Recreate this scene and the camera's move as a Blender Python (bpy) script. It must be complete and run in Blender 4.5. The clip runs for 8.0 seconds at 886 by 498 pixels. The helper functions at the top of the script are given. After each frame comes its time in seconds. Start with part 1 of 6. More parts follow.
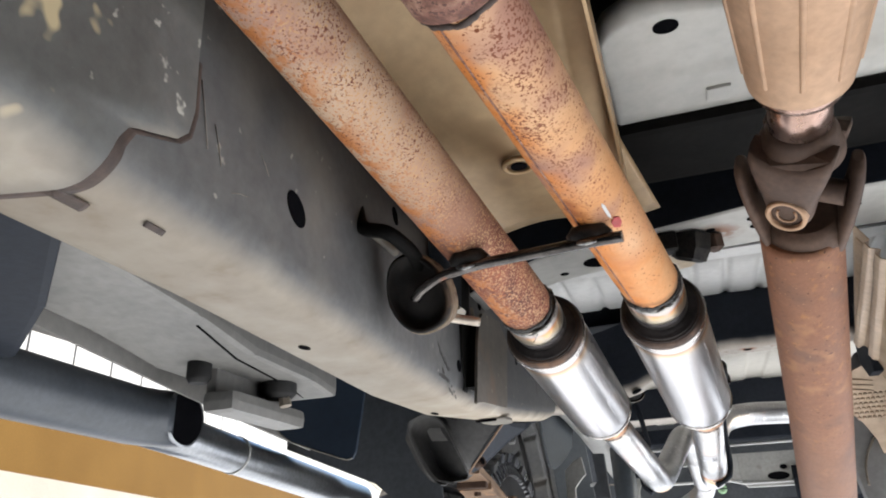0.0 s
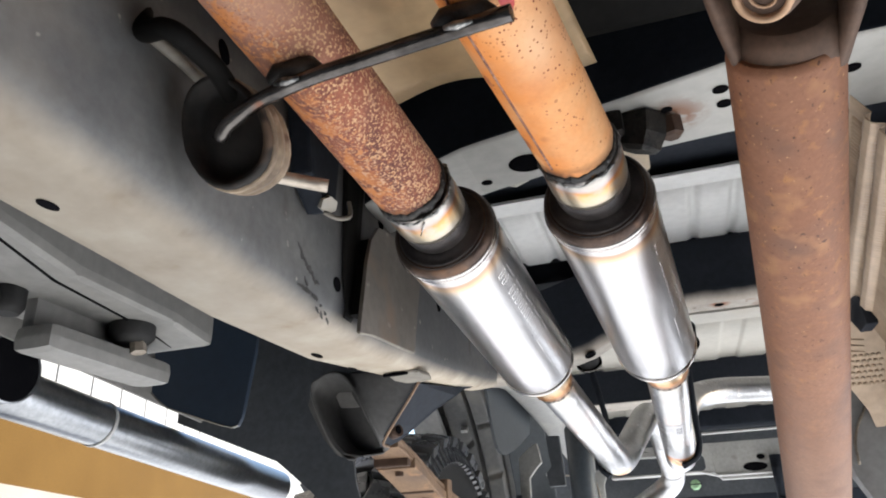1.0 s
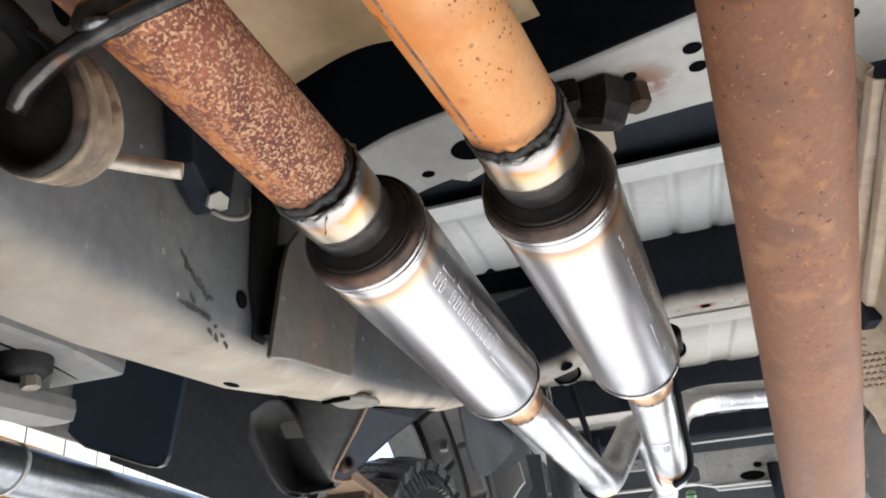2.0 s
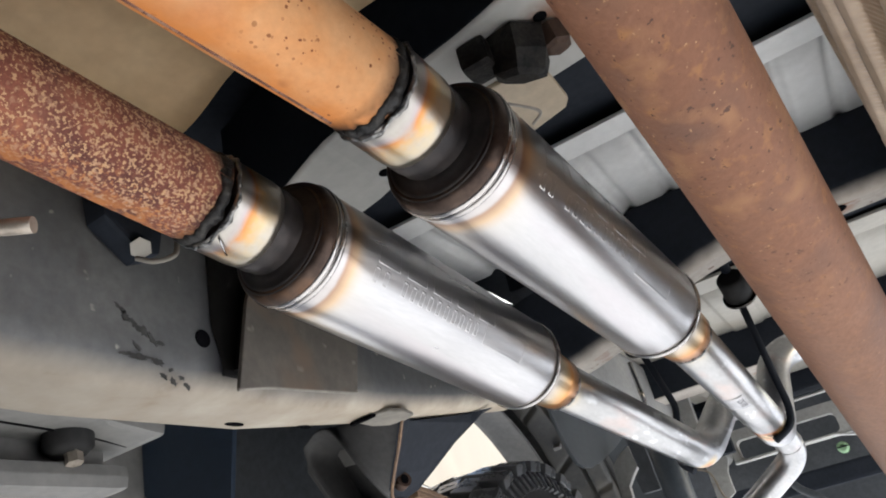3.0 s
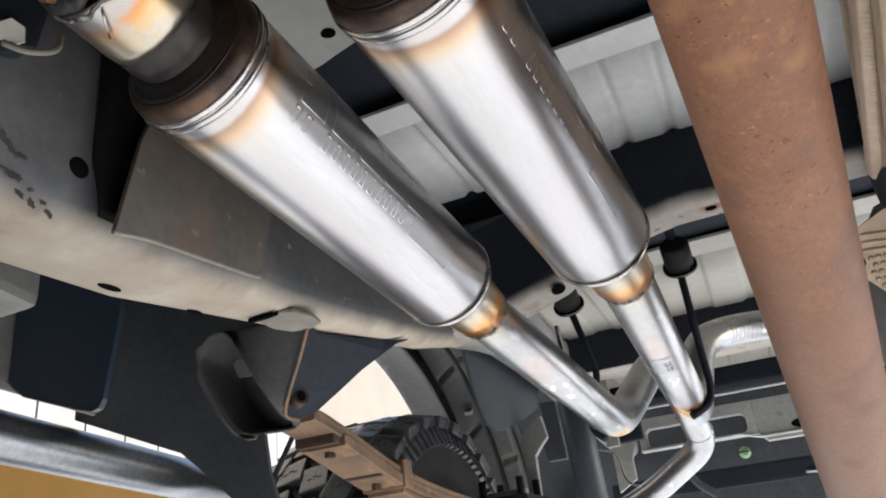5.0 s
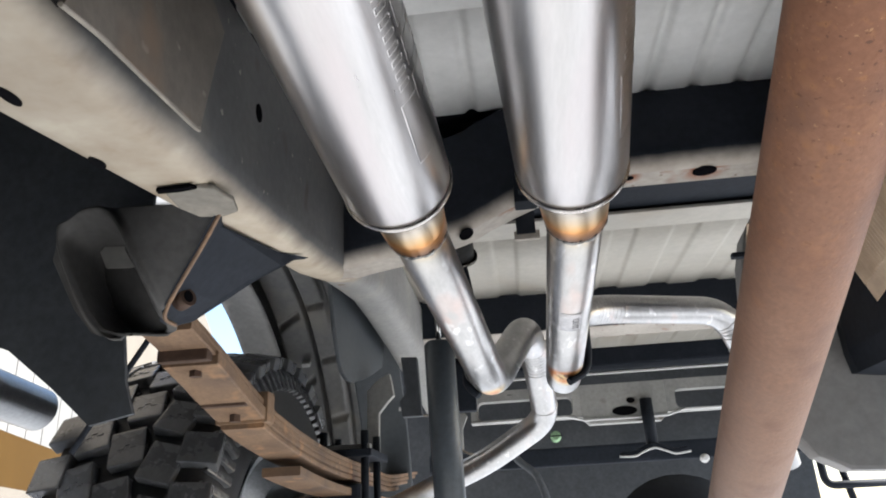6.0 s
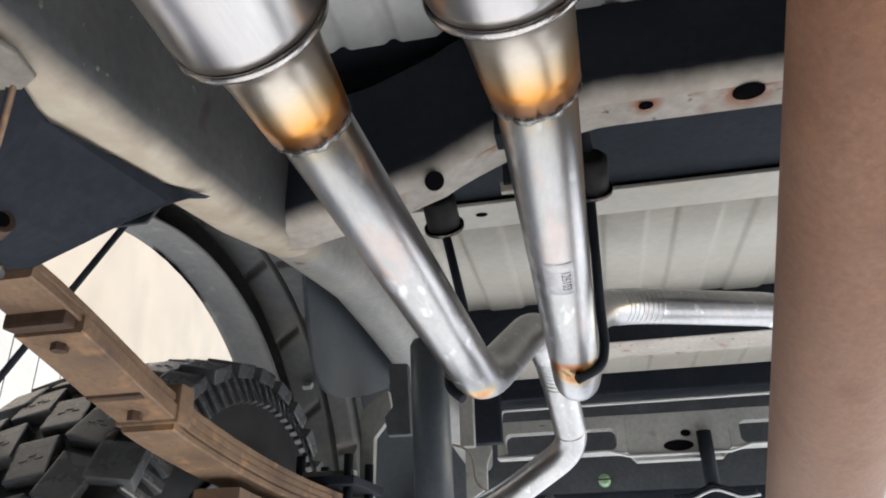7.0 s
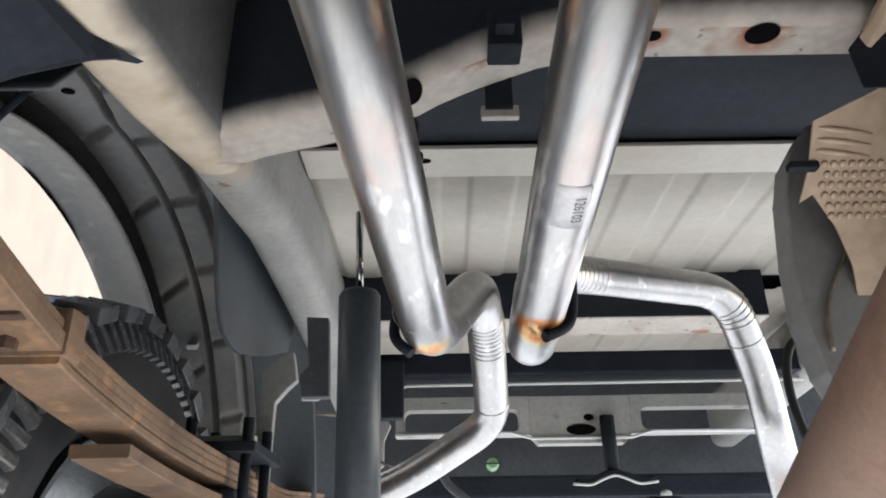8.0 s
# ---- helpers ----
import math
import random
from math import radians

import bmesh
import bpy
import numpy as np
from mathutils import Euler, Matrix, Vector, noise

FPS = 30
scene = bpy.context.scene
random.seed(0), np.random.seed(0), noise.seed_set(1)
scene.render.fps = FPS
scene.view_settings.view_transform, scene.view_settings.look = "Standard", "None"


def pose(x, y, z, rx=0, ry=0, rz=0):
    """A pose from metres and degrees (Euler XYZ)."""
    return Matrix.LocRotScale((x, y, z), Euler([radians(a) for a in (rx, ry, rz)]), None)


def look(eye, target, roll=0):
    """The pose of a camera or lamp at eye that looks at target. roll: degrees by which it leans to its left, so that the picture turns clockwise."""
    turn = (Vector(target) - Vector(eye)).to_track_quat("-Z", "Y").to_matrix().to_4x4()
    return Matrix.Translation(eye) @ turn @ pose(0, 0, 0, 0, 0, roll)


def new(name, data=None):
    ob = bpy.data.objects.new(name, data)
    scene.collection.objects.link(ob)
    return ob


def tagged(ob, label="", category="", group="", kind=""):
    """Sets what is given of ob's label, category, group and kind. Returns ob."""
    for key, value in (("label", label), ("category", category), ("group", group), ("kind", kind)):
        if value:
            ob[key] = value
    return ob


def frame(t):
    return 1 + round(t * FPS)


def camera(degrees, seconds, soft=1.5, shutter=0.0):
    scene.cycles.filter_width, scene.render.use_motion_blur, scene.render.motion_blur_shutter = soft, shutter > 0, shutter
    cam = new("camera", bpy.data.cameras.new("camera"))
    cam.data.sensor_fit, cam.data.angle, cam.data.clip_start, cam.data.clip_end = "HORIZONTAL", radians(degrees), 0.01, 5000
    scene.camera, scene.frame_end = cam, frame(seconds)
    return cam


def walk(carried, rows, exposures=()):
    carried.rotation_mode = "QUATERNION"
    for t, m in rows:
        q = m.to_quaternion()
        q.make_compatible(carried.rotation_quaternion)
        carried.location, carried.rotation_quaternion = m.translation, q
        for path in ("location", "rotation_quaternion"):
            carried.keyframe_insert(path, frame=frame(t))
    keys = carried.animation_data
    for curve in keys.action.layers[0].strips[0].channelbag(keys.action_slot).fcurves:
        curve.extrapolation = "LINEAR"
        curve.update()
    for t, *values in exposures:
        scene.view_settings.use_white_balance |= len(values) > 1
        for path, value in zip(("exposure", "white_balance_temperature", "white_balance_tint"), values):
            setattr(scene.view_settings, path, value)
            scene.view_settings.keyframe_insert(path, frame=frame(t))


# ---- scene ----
cam = camera(62.6, 8.0, 1.9)
PATH = [
    (0, (-0.02, -0.003, 1.415), (-0.601, 1.751, 2.182), -2.2),
    (0.2, (-0.038, 0.011, 1.43), (-0.6, 1.758, 2.224), -1.8),
    (0.3, (-0.04, 0.031, 1.428), (-0.601, 1.78, 2.221), -1.7),
    (0.4, (-0.051, 0.051, 1.406), (-0.586, 1.802, 2.211), -2.3),
    (0.5, (-0.054, 0.091, 1.39), (-0.59, 1.847, 2.182), -2.0),
    (0.6, (-0.049, 0.132, 1.38), (-0.58, 1.892, 2.168), -2.0),
    (0.7, (-0.042, 0.172, 1.376), (-0.567, 1.936, 2.16), -2.0),
    (0.9, (-0.016, 0.249, 1.375), (-0.545, 2.015, 2.151), -2.2),
    (1, (-0.003, 0.286, 1.38), (-0.533, 2.046, 2.168), -2.4),
    (1.2, (0.014, 0.348, 1.395), (-0.522, 2.098, 2.202), -2.9),
    (1.5, (0.025, 0.399, 1.407), (-0.509, 2.146, 2.222), -3.6),
    (1.7, (0.021, 0.417, 1.419), (-0.492, 2.169, 2.238), -4.3),
    (2, (0.014, 0.418, 1.42), (-0.483, 2.176, 2.233), -4.9),
    (2.2, (0.01, 0.422, 1.416), (-0.472, 2.187, 2.224), -5.6),
    (3.3, (0.169, 0.555, 1.392), (-0.717, 2.078, 2.338), -17.4),
    (3.5, (0.18, 0.58, 1.399), (-0.767, 2.046, 2.376), -18.8),
    (3.7, (0.184, 0.587, 1.4), (-0.817, 2.007, 2.39), -19.5),
    (4, (0.18, 0.6, 1.406), (-0.83, 2.005, 2.41), -20.9),
    (4.2, (0.17, 0.6, 1.413), (-0.847, 2.009, 2.403), -20.3),
    (4.5, (0.167, 0.593, 1.418), (-0.811, 2.062, 2.358), -17.4),
    (4.7, (0.141, 0.594, 1.378), (-0.751, 2.151, 2.261), -14.1),
    (4.9, (0.101, 0.598, 1.357), (-0.629, 2.263, 2.19), -9.6),
    (5, (0.078, 0.604, 1.355), (-0.566, 2.317, 2.162), -7.0),
    (5.1, (0.053, 0.606, 1.348), (-0.505, 2.355, 2.142), -4.7),
    (5.2, (0.027, 0.611, 1.346), (-0.444, 2.387, 2.137), -3.0),
    (6.3, (-0.078, 0.725, 1.312), (-0.232, 2.593, 2.011), -3.6),
    (6.5, (-0.048, 0.803, 1.299), (-0.251, 2.65, 2.04), -3.7),
    (6.7, (-0.011, 0.872, 1.298), (-0.275, 2.688, 2.094), -3.3),
    (6.9, (0.007, 0.923, 1.308), (-0.32, 2.711, 2.142), -2.0),
    (7, (0.009, 0.938, 1.308), (-0.332, 2.715, 2.159), -1.4),
    (7.2, (-0.0, 0.959, 1.301), (-0.341, 2.725, 2.175), -0.3),
    (7.5, (-0.044, 0.987, 1.31), (-0.297, 2.771, 2.177), 0.6),
    (7.6, (-0.053, 0.995, 1.311), (-0.254, 2.788, 2.174), 0.5),
    (7.8, (-0.081, 1.023, 1.311), (-0.173, 2.834, 2.155), -0.2),
    (8, (-0.103, 1.057, 1.304), (-0.102, 2.882, 2.122), -0.9),
]
walk(cam, [(t, look(eye, target, roll)) for t, eye, target, roll in PATH], exposures=[(0.0, 2.30), (0.5, 2.37), (2.2, 2.34), (3.3, 1.87), (4.5, 1.87), (5.2, 1.90), (6.5, 1.88), (7.0, 1.83), (8.0, 1.96)])

# ---- light ----
world = bpy.data.worlds.new("sky")
scene.world = world
world.use_nodes = True
wn = world.node_tree.nodes
sky = wn.new("ShaderNodeTexSky")
sky.sky_type = "NISHITA"
sky.sun_disc = False
SUN_EL, SUN_AZ = radians(36), radians(75)
sky.sun_elevation, sky.sun_rotation = SUN_EL, SUN_AZ
wn["Background"].inputs[1].default_value = 0.12
world.node_tree.links.new(sky.outputs[0], wn["Background"].inputs[0])
sun = new("sun", bpy.data.lights.new("sun", "SUN"))
sun.data.energy, sun.data.angle, sun.data.color = 5.0, radians(0.5), (1.0, 0.985, 0.965)
sun.matrix_world = look((6 * math.sin(SUN_AZ), 6 * math.cos(SUN_AZ), 6 * math.tan(SUN_EL)), (0, 0, 0))

# ---- materials ----


def surf(name, stops, scale=20.0, rough=(0.6, 0.8), metal=0.0, bump=0.3, fine=120.0, fine_amt=0.25,
         spots=None, bands=None, stretch=(1, 1, 1), dist=0.002, big=None, dust=None, spec=0.5, pits=None, tint=0.0):
    """stops: (position, colour) of a noise ramp. spots: (colour, scale, threshold, softness). bands: (axis, [(metres, colour, amount)], wobble)."""
    m = bpy.data.materials.new(name)
    m.use_nodes = True
    nt = m.node_tree
    n, l = nt.nodes, nt.links
    b = n["Principled BSDF"]
    tc = n.new("ShaderNodeTexCoord")
    mp = n.new("ShaderNodeMapping")
    mp.inputs["Scale"].default_value = stretch
    l.new(tc.outputs["Object"], mp.inputs[0])

    def noise_tex(sc, detail=5.0, rgh=0.6):
        t = n.new("ShaderNodeTexNoise")
        t.inputs["Scale"].default_value, t.inputs["Detail"].default_value, t.inputs["Roughness"].default_value = sc, detail, rgh
        l.new(mp.outputs[0], t.inputs["Vector"])
        return t

    def ramp(src, st):
        r = n.new("ShaderNodeValToRGB")
        e = r.color_ramp.elements
        while len(e) < len(st):
            e.new(0.5)
        for el, (p, c) in zip(e, st):
            el.position, el.color = p, (*c, 1)
        l.new(src, r.inputs[0])
        return r

    def mix(f, a, c, kind="MIX"):
        x = n.new("ShaderNodeMix")
        x.data_type, x.blend_type = "RGBA", kind
        for sock, v in ((x.inputs[0], f), (x.inputs[6], a), (x.inputs[7], c)):
            if isinstance(v, (int, float)):
                sock.default_value = v
            elif isinstance(v, tuple):
                sock.default_value = (*v, 1)
            else:
                l.new(v, sock)
        return x.outputs[2]

    t1 = noise_tex(scale)
    t2 = noise_tex(fine, 3.0)
    col = ramp(t1.outputs[0], stops).outputs[0]
    g = ramp(t2.outputs[0], [(0.3, (1 - fine_amt,) * 3), (0.7, (1.0,) * 3)]).outputs[0]
    col = mix(1.0, col, g, "MULTIPLY")
    if big:
        tb = noise_tex(big[1], 3.0)
        f = ramp(tb.outputs[0], [(big[2], (0, 0, 0)), (big[2] + 0.2, (1, 1, 1))]).outputs[0]
        col = mix(f, col, big[0])
    if bands:
        axis, rows, wob = bands
        sep = n.new("ShaderNodeSeparateXYZ")
        l.new(tc.outputs["Object"], sep.inputs[0])
        tw = noise_tex(28.0, 2.0)
        ad = n.new("ShaderNodeMath")
        ad.operation = "MULTIPLY_ADD"
        l.new(tw.outputs[0], ad.inputs[0])
        ad.inputs[1].default_value = wob
        l.new(sep.outputs["XYZ".index(axis)], ad.inputs[2])
        lo, hi = rows[0][0], rows[-1][0]
        mr = n.new("ShaderNodeMapRange")
        mr.inputs[1].default_value, mr.inputs[2].default_value = lo + wob / 2, hi + wob / 2
        l.new(ad.outputs[0], mr.inputs[0])
        cr = ramp(mr.outputs[0], [((p - lo) / (hi - lo), c) for p, c, a in rows])
        ar = ramp(mr.outputs[0], [((p - lo) / (hi - lo), (a, a, a)) for p, c, a in rows])
        amount = ar.outputs[0]
        if tint:
            # an uneven tint: it thins out in patches
            amount = mix(1.0, amount, ramp(noise_tex(tint, 2.0).outputs[0], [(0.34, (0.25,) * 3), (0.62, (1.0,) * 3)]).outputs[0], "MULTIPLY")
        col = mix(amount, col, cr.outputs[0])
    if spots:
        for c, sc, th, soft, *span in spots:
            ts = noise_tex(abs(sc), 2.0, 0.5)
            f = ramp(ts.outputs[0], [(th, (0, 0, 0)), (th + soft, (1, 1, 1))]).outputs[0]
            if sc < 0:
                # a negative scale gathers the spots in clumps
                f = mix(1.0, f, ramp(noise_tex(-sc * 0.07, 3.0).outputs[0], [(0.44, (0, 0, 0)), (0.58, (1, 1, 1))]).outputs[0], "MULTIPLY")
            if span:
                sp = n.new("ShaderNodeSeparateXYZ")
                l.new(tc.outputs["Object"], sp.inputs[0])
                mk = n.new("ShaderNodeMapRange")
                if len(span[0]) == 6:
                    dt = n.new("ShaderNodeVectorMath")
                    dt.operation = "DISTANCE"
                    l.new(tc.outputs["Object"], dt.inputs[0])
                    dt.inputs[1].default_value = span[0][:3]
                    mk.inputs[1].default_value, mk.inputs[2].default_value = span[0][3:5]
                    l.new(dt.outputs["Value"], mk.inputs[0])
                elif len(span[0]) == 2:
                    mk.inputs[1].default_value, mk.inputs[2].default_value = span[0]
                    l.new(sp.outputs[1], mk.inputs[0])
                else:
                    dt = n.new("ShaderNodeVectorMath")
                    dt.operation = "DOT_PRODUCT"
                    l.new(tc.outputs["Object"], dt.inputs[0])
                    dt.inputs[1].default_value = span[0][:3]
                    mk.inputs[1].default_value, mk.inputs[2].default_value = span[0][3:5]
                    l.new(dt.outputs["Value"], mk.inputs[0])
                mu = n.new("ShaderNodeMath")
                mu.operation = "MULTIPLY"
                l.new(f, mu.inputs[0])
                l.new(mk.outputs[0], mu.inputs[1])
                f = mu.outputs[0]
            col = mix(f, col, c)
    if pits:
        # small round pits: (colour, scale, share, size, clump scale, low, high)
        for c, sc, share, size, clump, c0, c1 in pits:
            vo = n.new("ShaderNodeTexVoronoi")
            vo.inputs["Scale"].default_value = sc
            wv = n.new("ShaderNodeVectorMath")
            wv.operation = "MULTIPLY_ADD"
            l.new(noise_tex(sc * 0.8, 2.0).outputs["Color"], wv.inputs[0])
            wv.inputs[1].default_value = (0.5 / sc,) * 3
            l.new(mp.outputs[0], wv.inputs[2])
            l.new(wv.outputs[0], vo.inputs["Vector"])
            f = ramp(vo.outputs["Distance"], [(size * 0.75, (1, 1, 1)), (size, (0, 0, 0))]).outputs[0]
            sr = n.new("ShaderNodeSeparateXYZ")
            l.new(vo.outputs["Color"], sr.inputs[0])
            f = mix(1.0, f, ramp(sr.outputs[0], [(share, (1, 1, 1)), (share + 0.02, (0, 0, 0))]).outputs[0], "MULTIPLY")
            f = mix(1.0, f, ramp(noise_tex(clump, 2.0).outputs[0], [(c0, (0, 0, 0)), (c1, (1, 1, 1))]).outputs[0], "MULTIPLY")
            col = mix(f, col, c)
    # Pales down-facing faces, more to the rear: dust plus painted floor light.
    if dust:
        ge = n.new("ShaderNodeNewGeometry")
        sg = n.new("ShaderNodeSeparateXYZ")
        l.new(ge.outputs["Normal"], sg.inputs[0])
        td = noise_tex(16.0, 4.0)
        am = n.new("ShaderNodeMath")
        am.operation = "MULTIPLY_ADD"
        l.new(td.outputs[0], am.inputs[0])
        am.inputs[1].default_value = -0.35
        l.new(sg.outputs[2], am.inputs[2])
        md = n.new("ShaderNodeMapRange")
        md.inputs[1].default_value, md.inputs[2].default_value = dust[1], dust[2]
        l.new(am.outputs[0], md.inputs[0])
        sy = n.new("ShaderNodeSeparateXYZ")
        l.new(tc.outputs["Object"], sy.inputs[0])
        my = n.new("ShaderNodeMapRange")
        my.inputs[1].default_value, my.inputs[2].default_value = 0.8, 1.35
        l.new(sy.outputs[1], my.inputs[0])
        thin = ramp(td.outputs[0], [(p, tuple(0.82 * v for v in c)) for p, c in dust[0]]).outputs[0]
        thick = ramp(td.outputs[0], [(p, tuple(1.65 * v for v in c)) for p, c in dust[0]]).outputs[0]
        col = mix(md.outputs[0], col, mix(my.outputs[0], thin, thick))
    l.new(col, b.inputs["Base Color"])
    b.inputs["Specular IOR Level"].default_value = spec
    rr = n.new("ShaderNodeMapRange")
    rr.inputs[3].default_value, rr.inputs[4].default_value = rough
    l.new(t1.outputs[0], rr.inputs[0])
    l.new(rr.outputs[0], b.inputs["Roughness"])
    b.inputs["Metallic"].default_value = metal
    if bump:
        bp = n.new("ShaderNodeBump")
        bp.inputs["Strength"].default_value, bp.inputs["Distance"].default_value = bump, dist
        hm = n.new("ShaderNodeMath")
        hm.operation = "MULTIPLY_ADD"
        l.new(t2.outputs[0], hm.inputs[0])
        hm.inputs[1].default_value = 0.5
        l.new(t1.outputs[0], hm.inputs[2])
        l.new(hm.outputs[0], bp.inputs["Height"])
        l.new(bp.outputs[0], b.inputs["Normal"])
    return m


M = {}
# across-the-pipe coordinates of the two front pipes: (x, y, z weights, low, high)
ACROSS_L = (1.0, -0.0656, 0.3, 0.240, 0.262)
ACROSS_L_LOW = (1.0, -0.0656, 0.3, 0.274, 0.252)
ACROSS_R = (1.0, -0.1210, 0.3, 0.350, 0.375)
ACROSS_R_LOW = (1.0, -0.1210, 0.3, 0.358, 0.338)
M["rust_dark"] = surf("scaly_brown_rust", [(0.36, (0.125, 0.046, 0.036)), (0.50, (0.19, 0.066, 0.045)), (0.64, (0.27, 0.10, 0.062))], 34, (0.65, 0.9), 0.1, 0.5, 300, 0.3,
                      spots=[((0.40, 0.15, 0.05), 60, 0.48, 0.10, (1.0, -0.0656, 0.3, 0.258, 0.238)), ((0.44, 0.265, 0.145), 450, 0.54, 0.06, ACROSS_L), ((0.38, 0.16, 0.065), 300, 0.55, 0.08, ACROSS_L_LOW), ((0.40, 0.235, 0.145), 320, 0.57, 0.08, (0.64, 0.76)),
                             ((0.15, 0.055, 0.035), -420, 0.56, 0.04, (0.70, 0.50)), ((0.14, 0.055, 0.035), 460, 0.64, 0.03, (0.70, 0.50)), ((0.30, 0.16, 0.11), 16, 0.54, 0.2, (0.74, 0.60)),
                             ((0.012, 0.011, 0.011), 60, 0.30, 0.18, (0.800, 0.8155))],
                      bands=("Y", [(0.30, (0.36, 0.21, 0.16), 0.85), (0.40, (0.50, 0.37, 0.26), 0.85), (0.52, (0.45, 0.30, 0.20), 0.8), (0.60, (0.34, 0.19, 0.13), 0.65), (0.68, (0.2, 0.1, 0.06), 0.0)], 0.14), spec=0.15)
# Orange rust; pale peach on the right puts that side's light into the colour.
M["rust_orange"] = surf("orange_flash_rust_lit_side", [(0.35, (0.50, 0.19, 0.06)), (0.5, (0.58, 0.265, 0.105)), (0.68, (0.62, 0.345, 0.17))], 12, (0.5, 0.75), 0.1, 0.2, 220, 0.12,
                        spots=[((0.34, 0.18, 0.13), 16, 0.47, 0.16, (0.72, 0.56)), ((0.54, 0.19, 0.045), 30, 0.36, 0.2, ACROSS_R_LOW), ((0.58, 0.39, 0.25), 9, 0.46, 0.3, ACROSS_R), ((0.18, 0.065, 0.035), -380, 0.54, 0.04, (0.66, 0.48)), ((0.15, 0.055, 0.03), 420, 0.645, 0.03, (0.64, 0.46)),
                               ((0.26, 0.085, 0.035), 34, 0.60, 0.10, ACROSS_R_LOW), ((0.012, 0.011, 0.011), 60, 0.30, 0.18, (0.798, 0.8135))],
                        pits=[((0.16, 0.042, 0.014), 300, 0.55, 0.30, 30, 0.57, 0.62), ((0.15, 0.042, 0.018), 260, 0.60, 0.27, 15, 0.52, 0.60), ((0.17, 0.05, 0.018), 220, 0.16, 0.26, 12, 0.42, 0.6), ((0.14, 0.04, 0.014), 90, 0.06, 0.16, 9, 0.3, 0.5)],
                        bands=("Y", [(0.3, (0.42, 0.25, 0.18), 0.85), (0.45, (0.56, 0.35, 0.20), 0.75), (0.58, (0.54, 0.29, 0.14), 0.5), (0.70, (0.5, 0.26, 0.10), 0.0)], 0.2), spec=0.15)
M["joint"] = surf("pitted_brown_pipe_sleeve", [(0.38, (0.13, 0.052, 0.036)), (0.50, (0.24, 0.115, 0.08)), (0.62, (0.36, 0.21, 0.15))], 60, (0.7, 0.9), 0.1, 0.5, 300, 0.3, spots=[((0.09, 0.04, 0.03), 300, 0.56, 0.04)])
M["char"] = surf("burnt_weld_scale", [(0.35, (0.008, 0.008, 0.009)), (0.65, (0.05, 0.045, 0.04))], 90, (0.35, 0.7), 0.5, 0.8, 300, 0.4)
M["bead"] = surf("grey_weld_bead", [(0.35, (0.10, 0.10, 0.10)), (0.65, (0.45, 0.44, 0.42))], 120, (0.25, 0.5), 0.9, 0.7, 300, 0.4)
STEEL = [(0.3, (0.50, 0.49, 0.48)), (0.7, (0.62, 0.61, 0.60))]
M["sleeve"] = surf("heat_tinted_sleeve", [(0.3, (0.35, 0.325, 0.29)), (0.7, (0.45, 0.42, 0.375))], 30, (0.26, 0.38), 1.0, 0.05, 200, 0.12, tint=70,
                   bands=("Y", [(0.818, (0.05, 0.05, 0.06), 0.9), (0.825, (0.36, 0.34, 0.32), 0.5), (0.8300, (0.36, 0.29, 0.30), 0.6), (0.8345, (0.50, 0.21, 0.07), 0.95), (0.8400, (0.55, 0.33, 0.13), 0.9), (0.849, (0.50, 0.40, 0.25), 0.8), (0.858, (0.44, 0.37, 0.27), 0.6), (0.866, (0.22, 0.17, 0.13), 0.85)], 0.010))
M["cap"] = surf("heat_darkened_end_cap", [(0.35, (0.045, 0.031, 0.026)), (0.65, (0.105, 0.072, 0.056))], 25, (0.35, 0.5), 0.85, 0.1, 200, 0.2, spots=[((0.17, 0.09, 0.05), 30, 0.58, 0.2)])
M["muffler"] = surf("brushed_stainless_shell", [(0.3, (0.42, 0.408, 0.405)), (0.7, (0.50, 0.487, 0.484))], 60, (0.24, 0.35), 1.0, 0.04, 400, 0.08, stretch=(1, 0.06, 1), big=((0.455, 0.415, 0.42), 16.0, 0.52),
                    bands=("Y", [(0.900, (0.44, 0.42, 0.41), 0.6), (0.911, (0.46, 0.42, 0.40), 0.5), (0.9145, (0.30, 0.17, 0.10), 0.85), (0.922, (0.52, 0.33, 0.16), 0.7), (0.934, (0.54, 0.49, 0.42), 0.3), (0.97, (0.5, 0.5, 0.5), 0.0), (1.230, (0.5, 0.5, 0.5), 0.0), (1.246, (0.58, 0.42, 0.26), 0.4), (1.252, (0.36, 0.22, 0.14), 0.6), (1.258, (0.42, 0.38, 0.36), 0.5)], 0.006))
M["seam"] = surf("bright_rolled_steel_seam", [(0.3, (0.46, 0.43, 0.41)), (0.7, (0.56, 0.53, 0.51))], 60, (0.2, 0.32), 1.0, 0.05, 300, 0.2)
M["neck"] = surf("heat_tinted_neck", [(0.3, (0.56, 0.545, 0.53)), (0.7, (0.66, 0.64, 0.62))], 30, (0.26, 0.38), 1.0, 0.05, 200, 0.12, tint=0.0,
                 bands=("Y", [(1.258, (0.40, 0.33, 0.26), 0.7), (1.283, (0.48, 0.39, 0.28), 0.6), (1.300, (0.58, 0.39, 0.18), 0.8), (1.320, (0.70, 0.29, 0.05), 1.0), (1.336, (0.30, 0.13, 0.06), 0.95), (1.352, (0.6, 0.5, 0.4), 0.2)], 0.02))
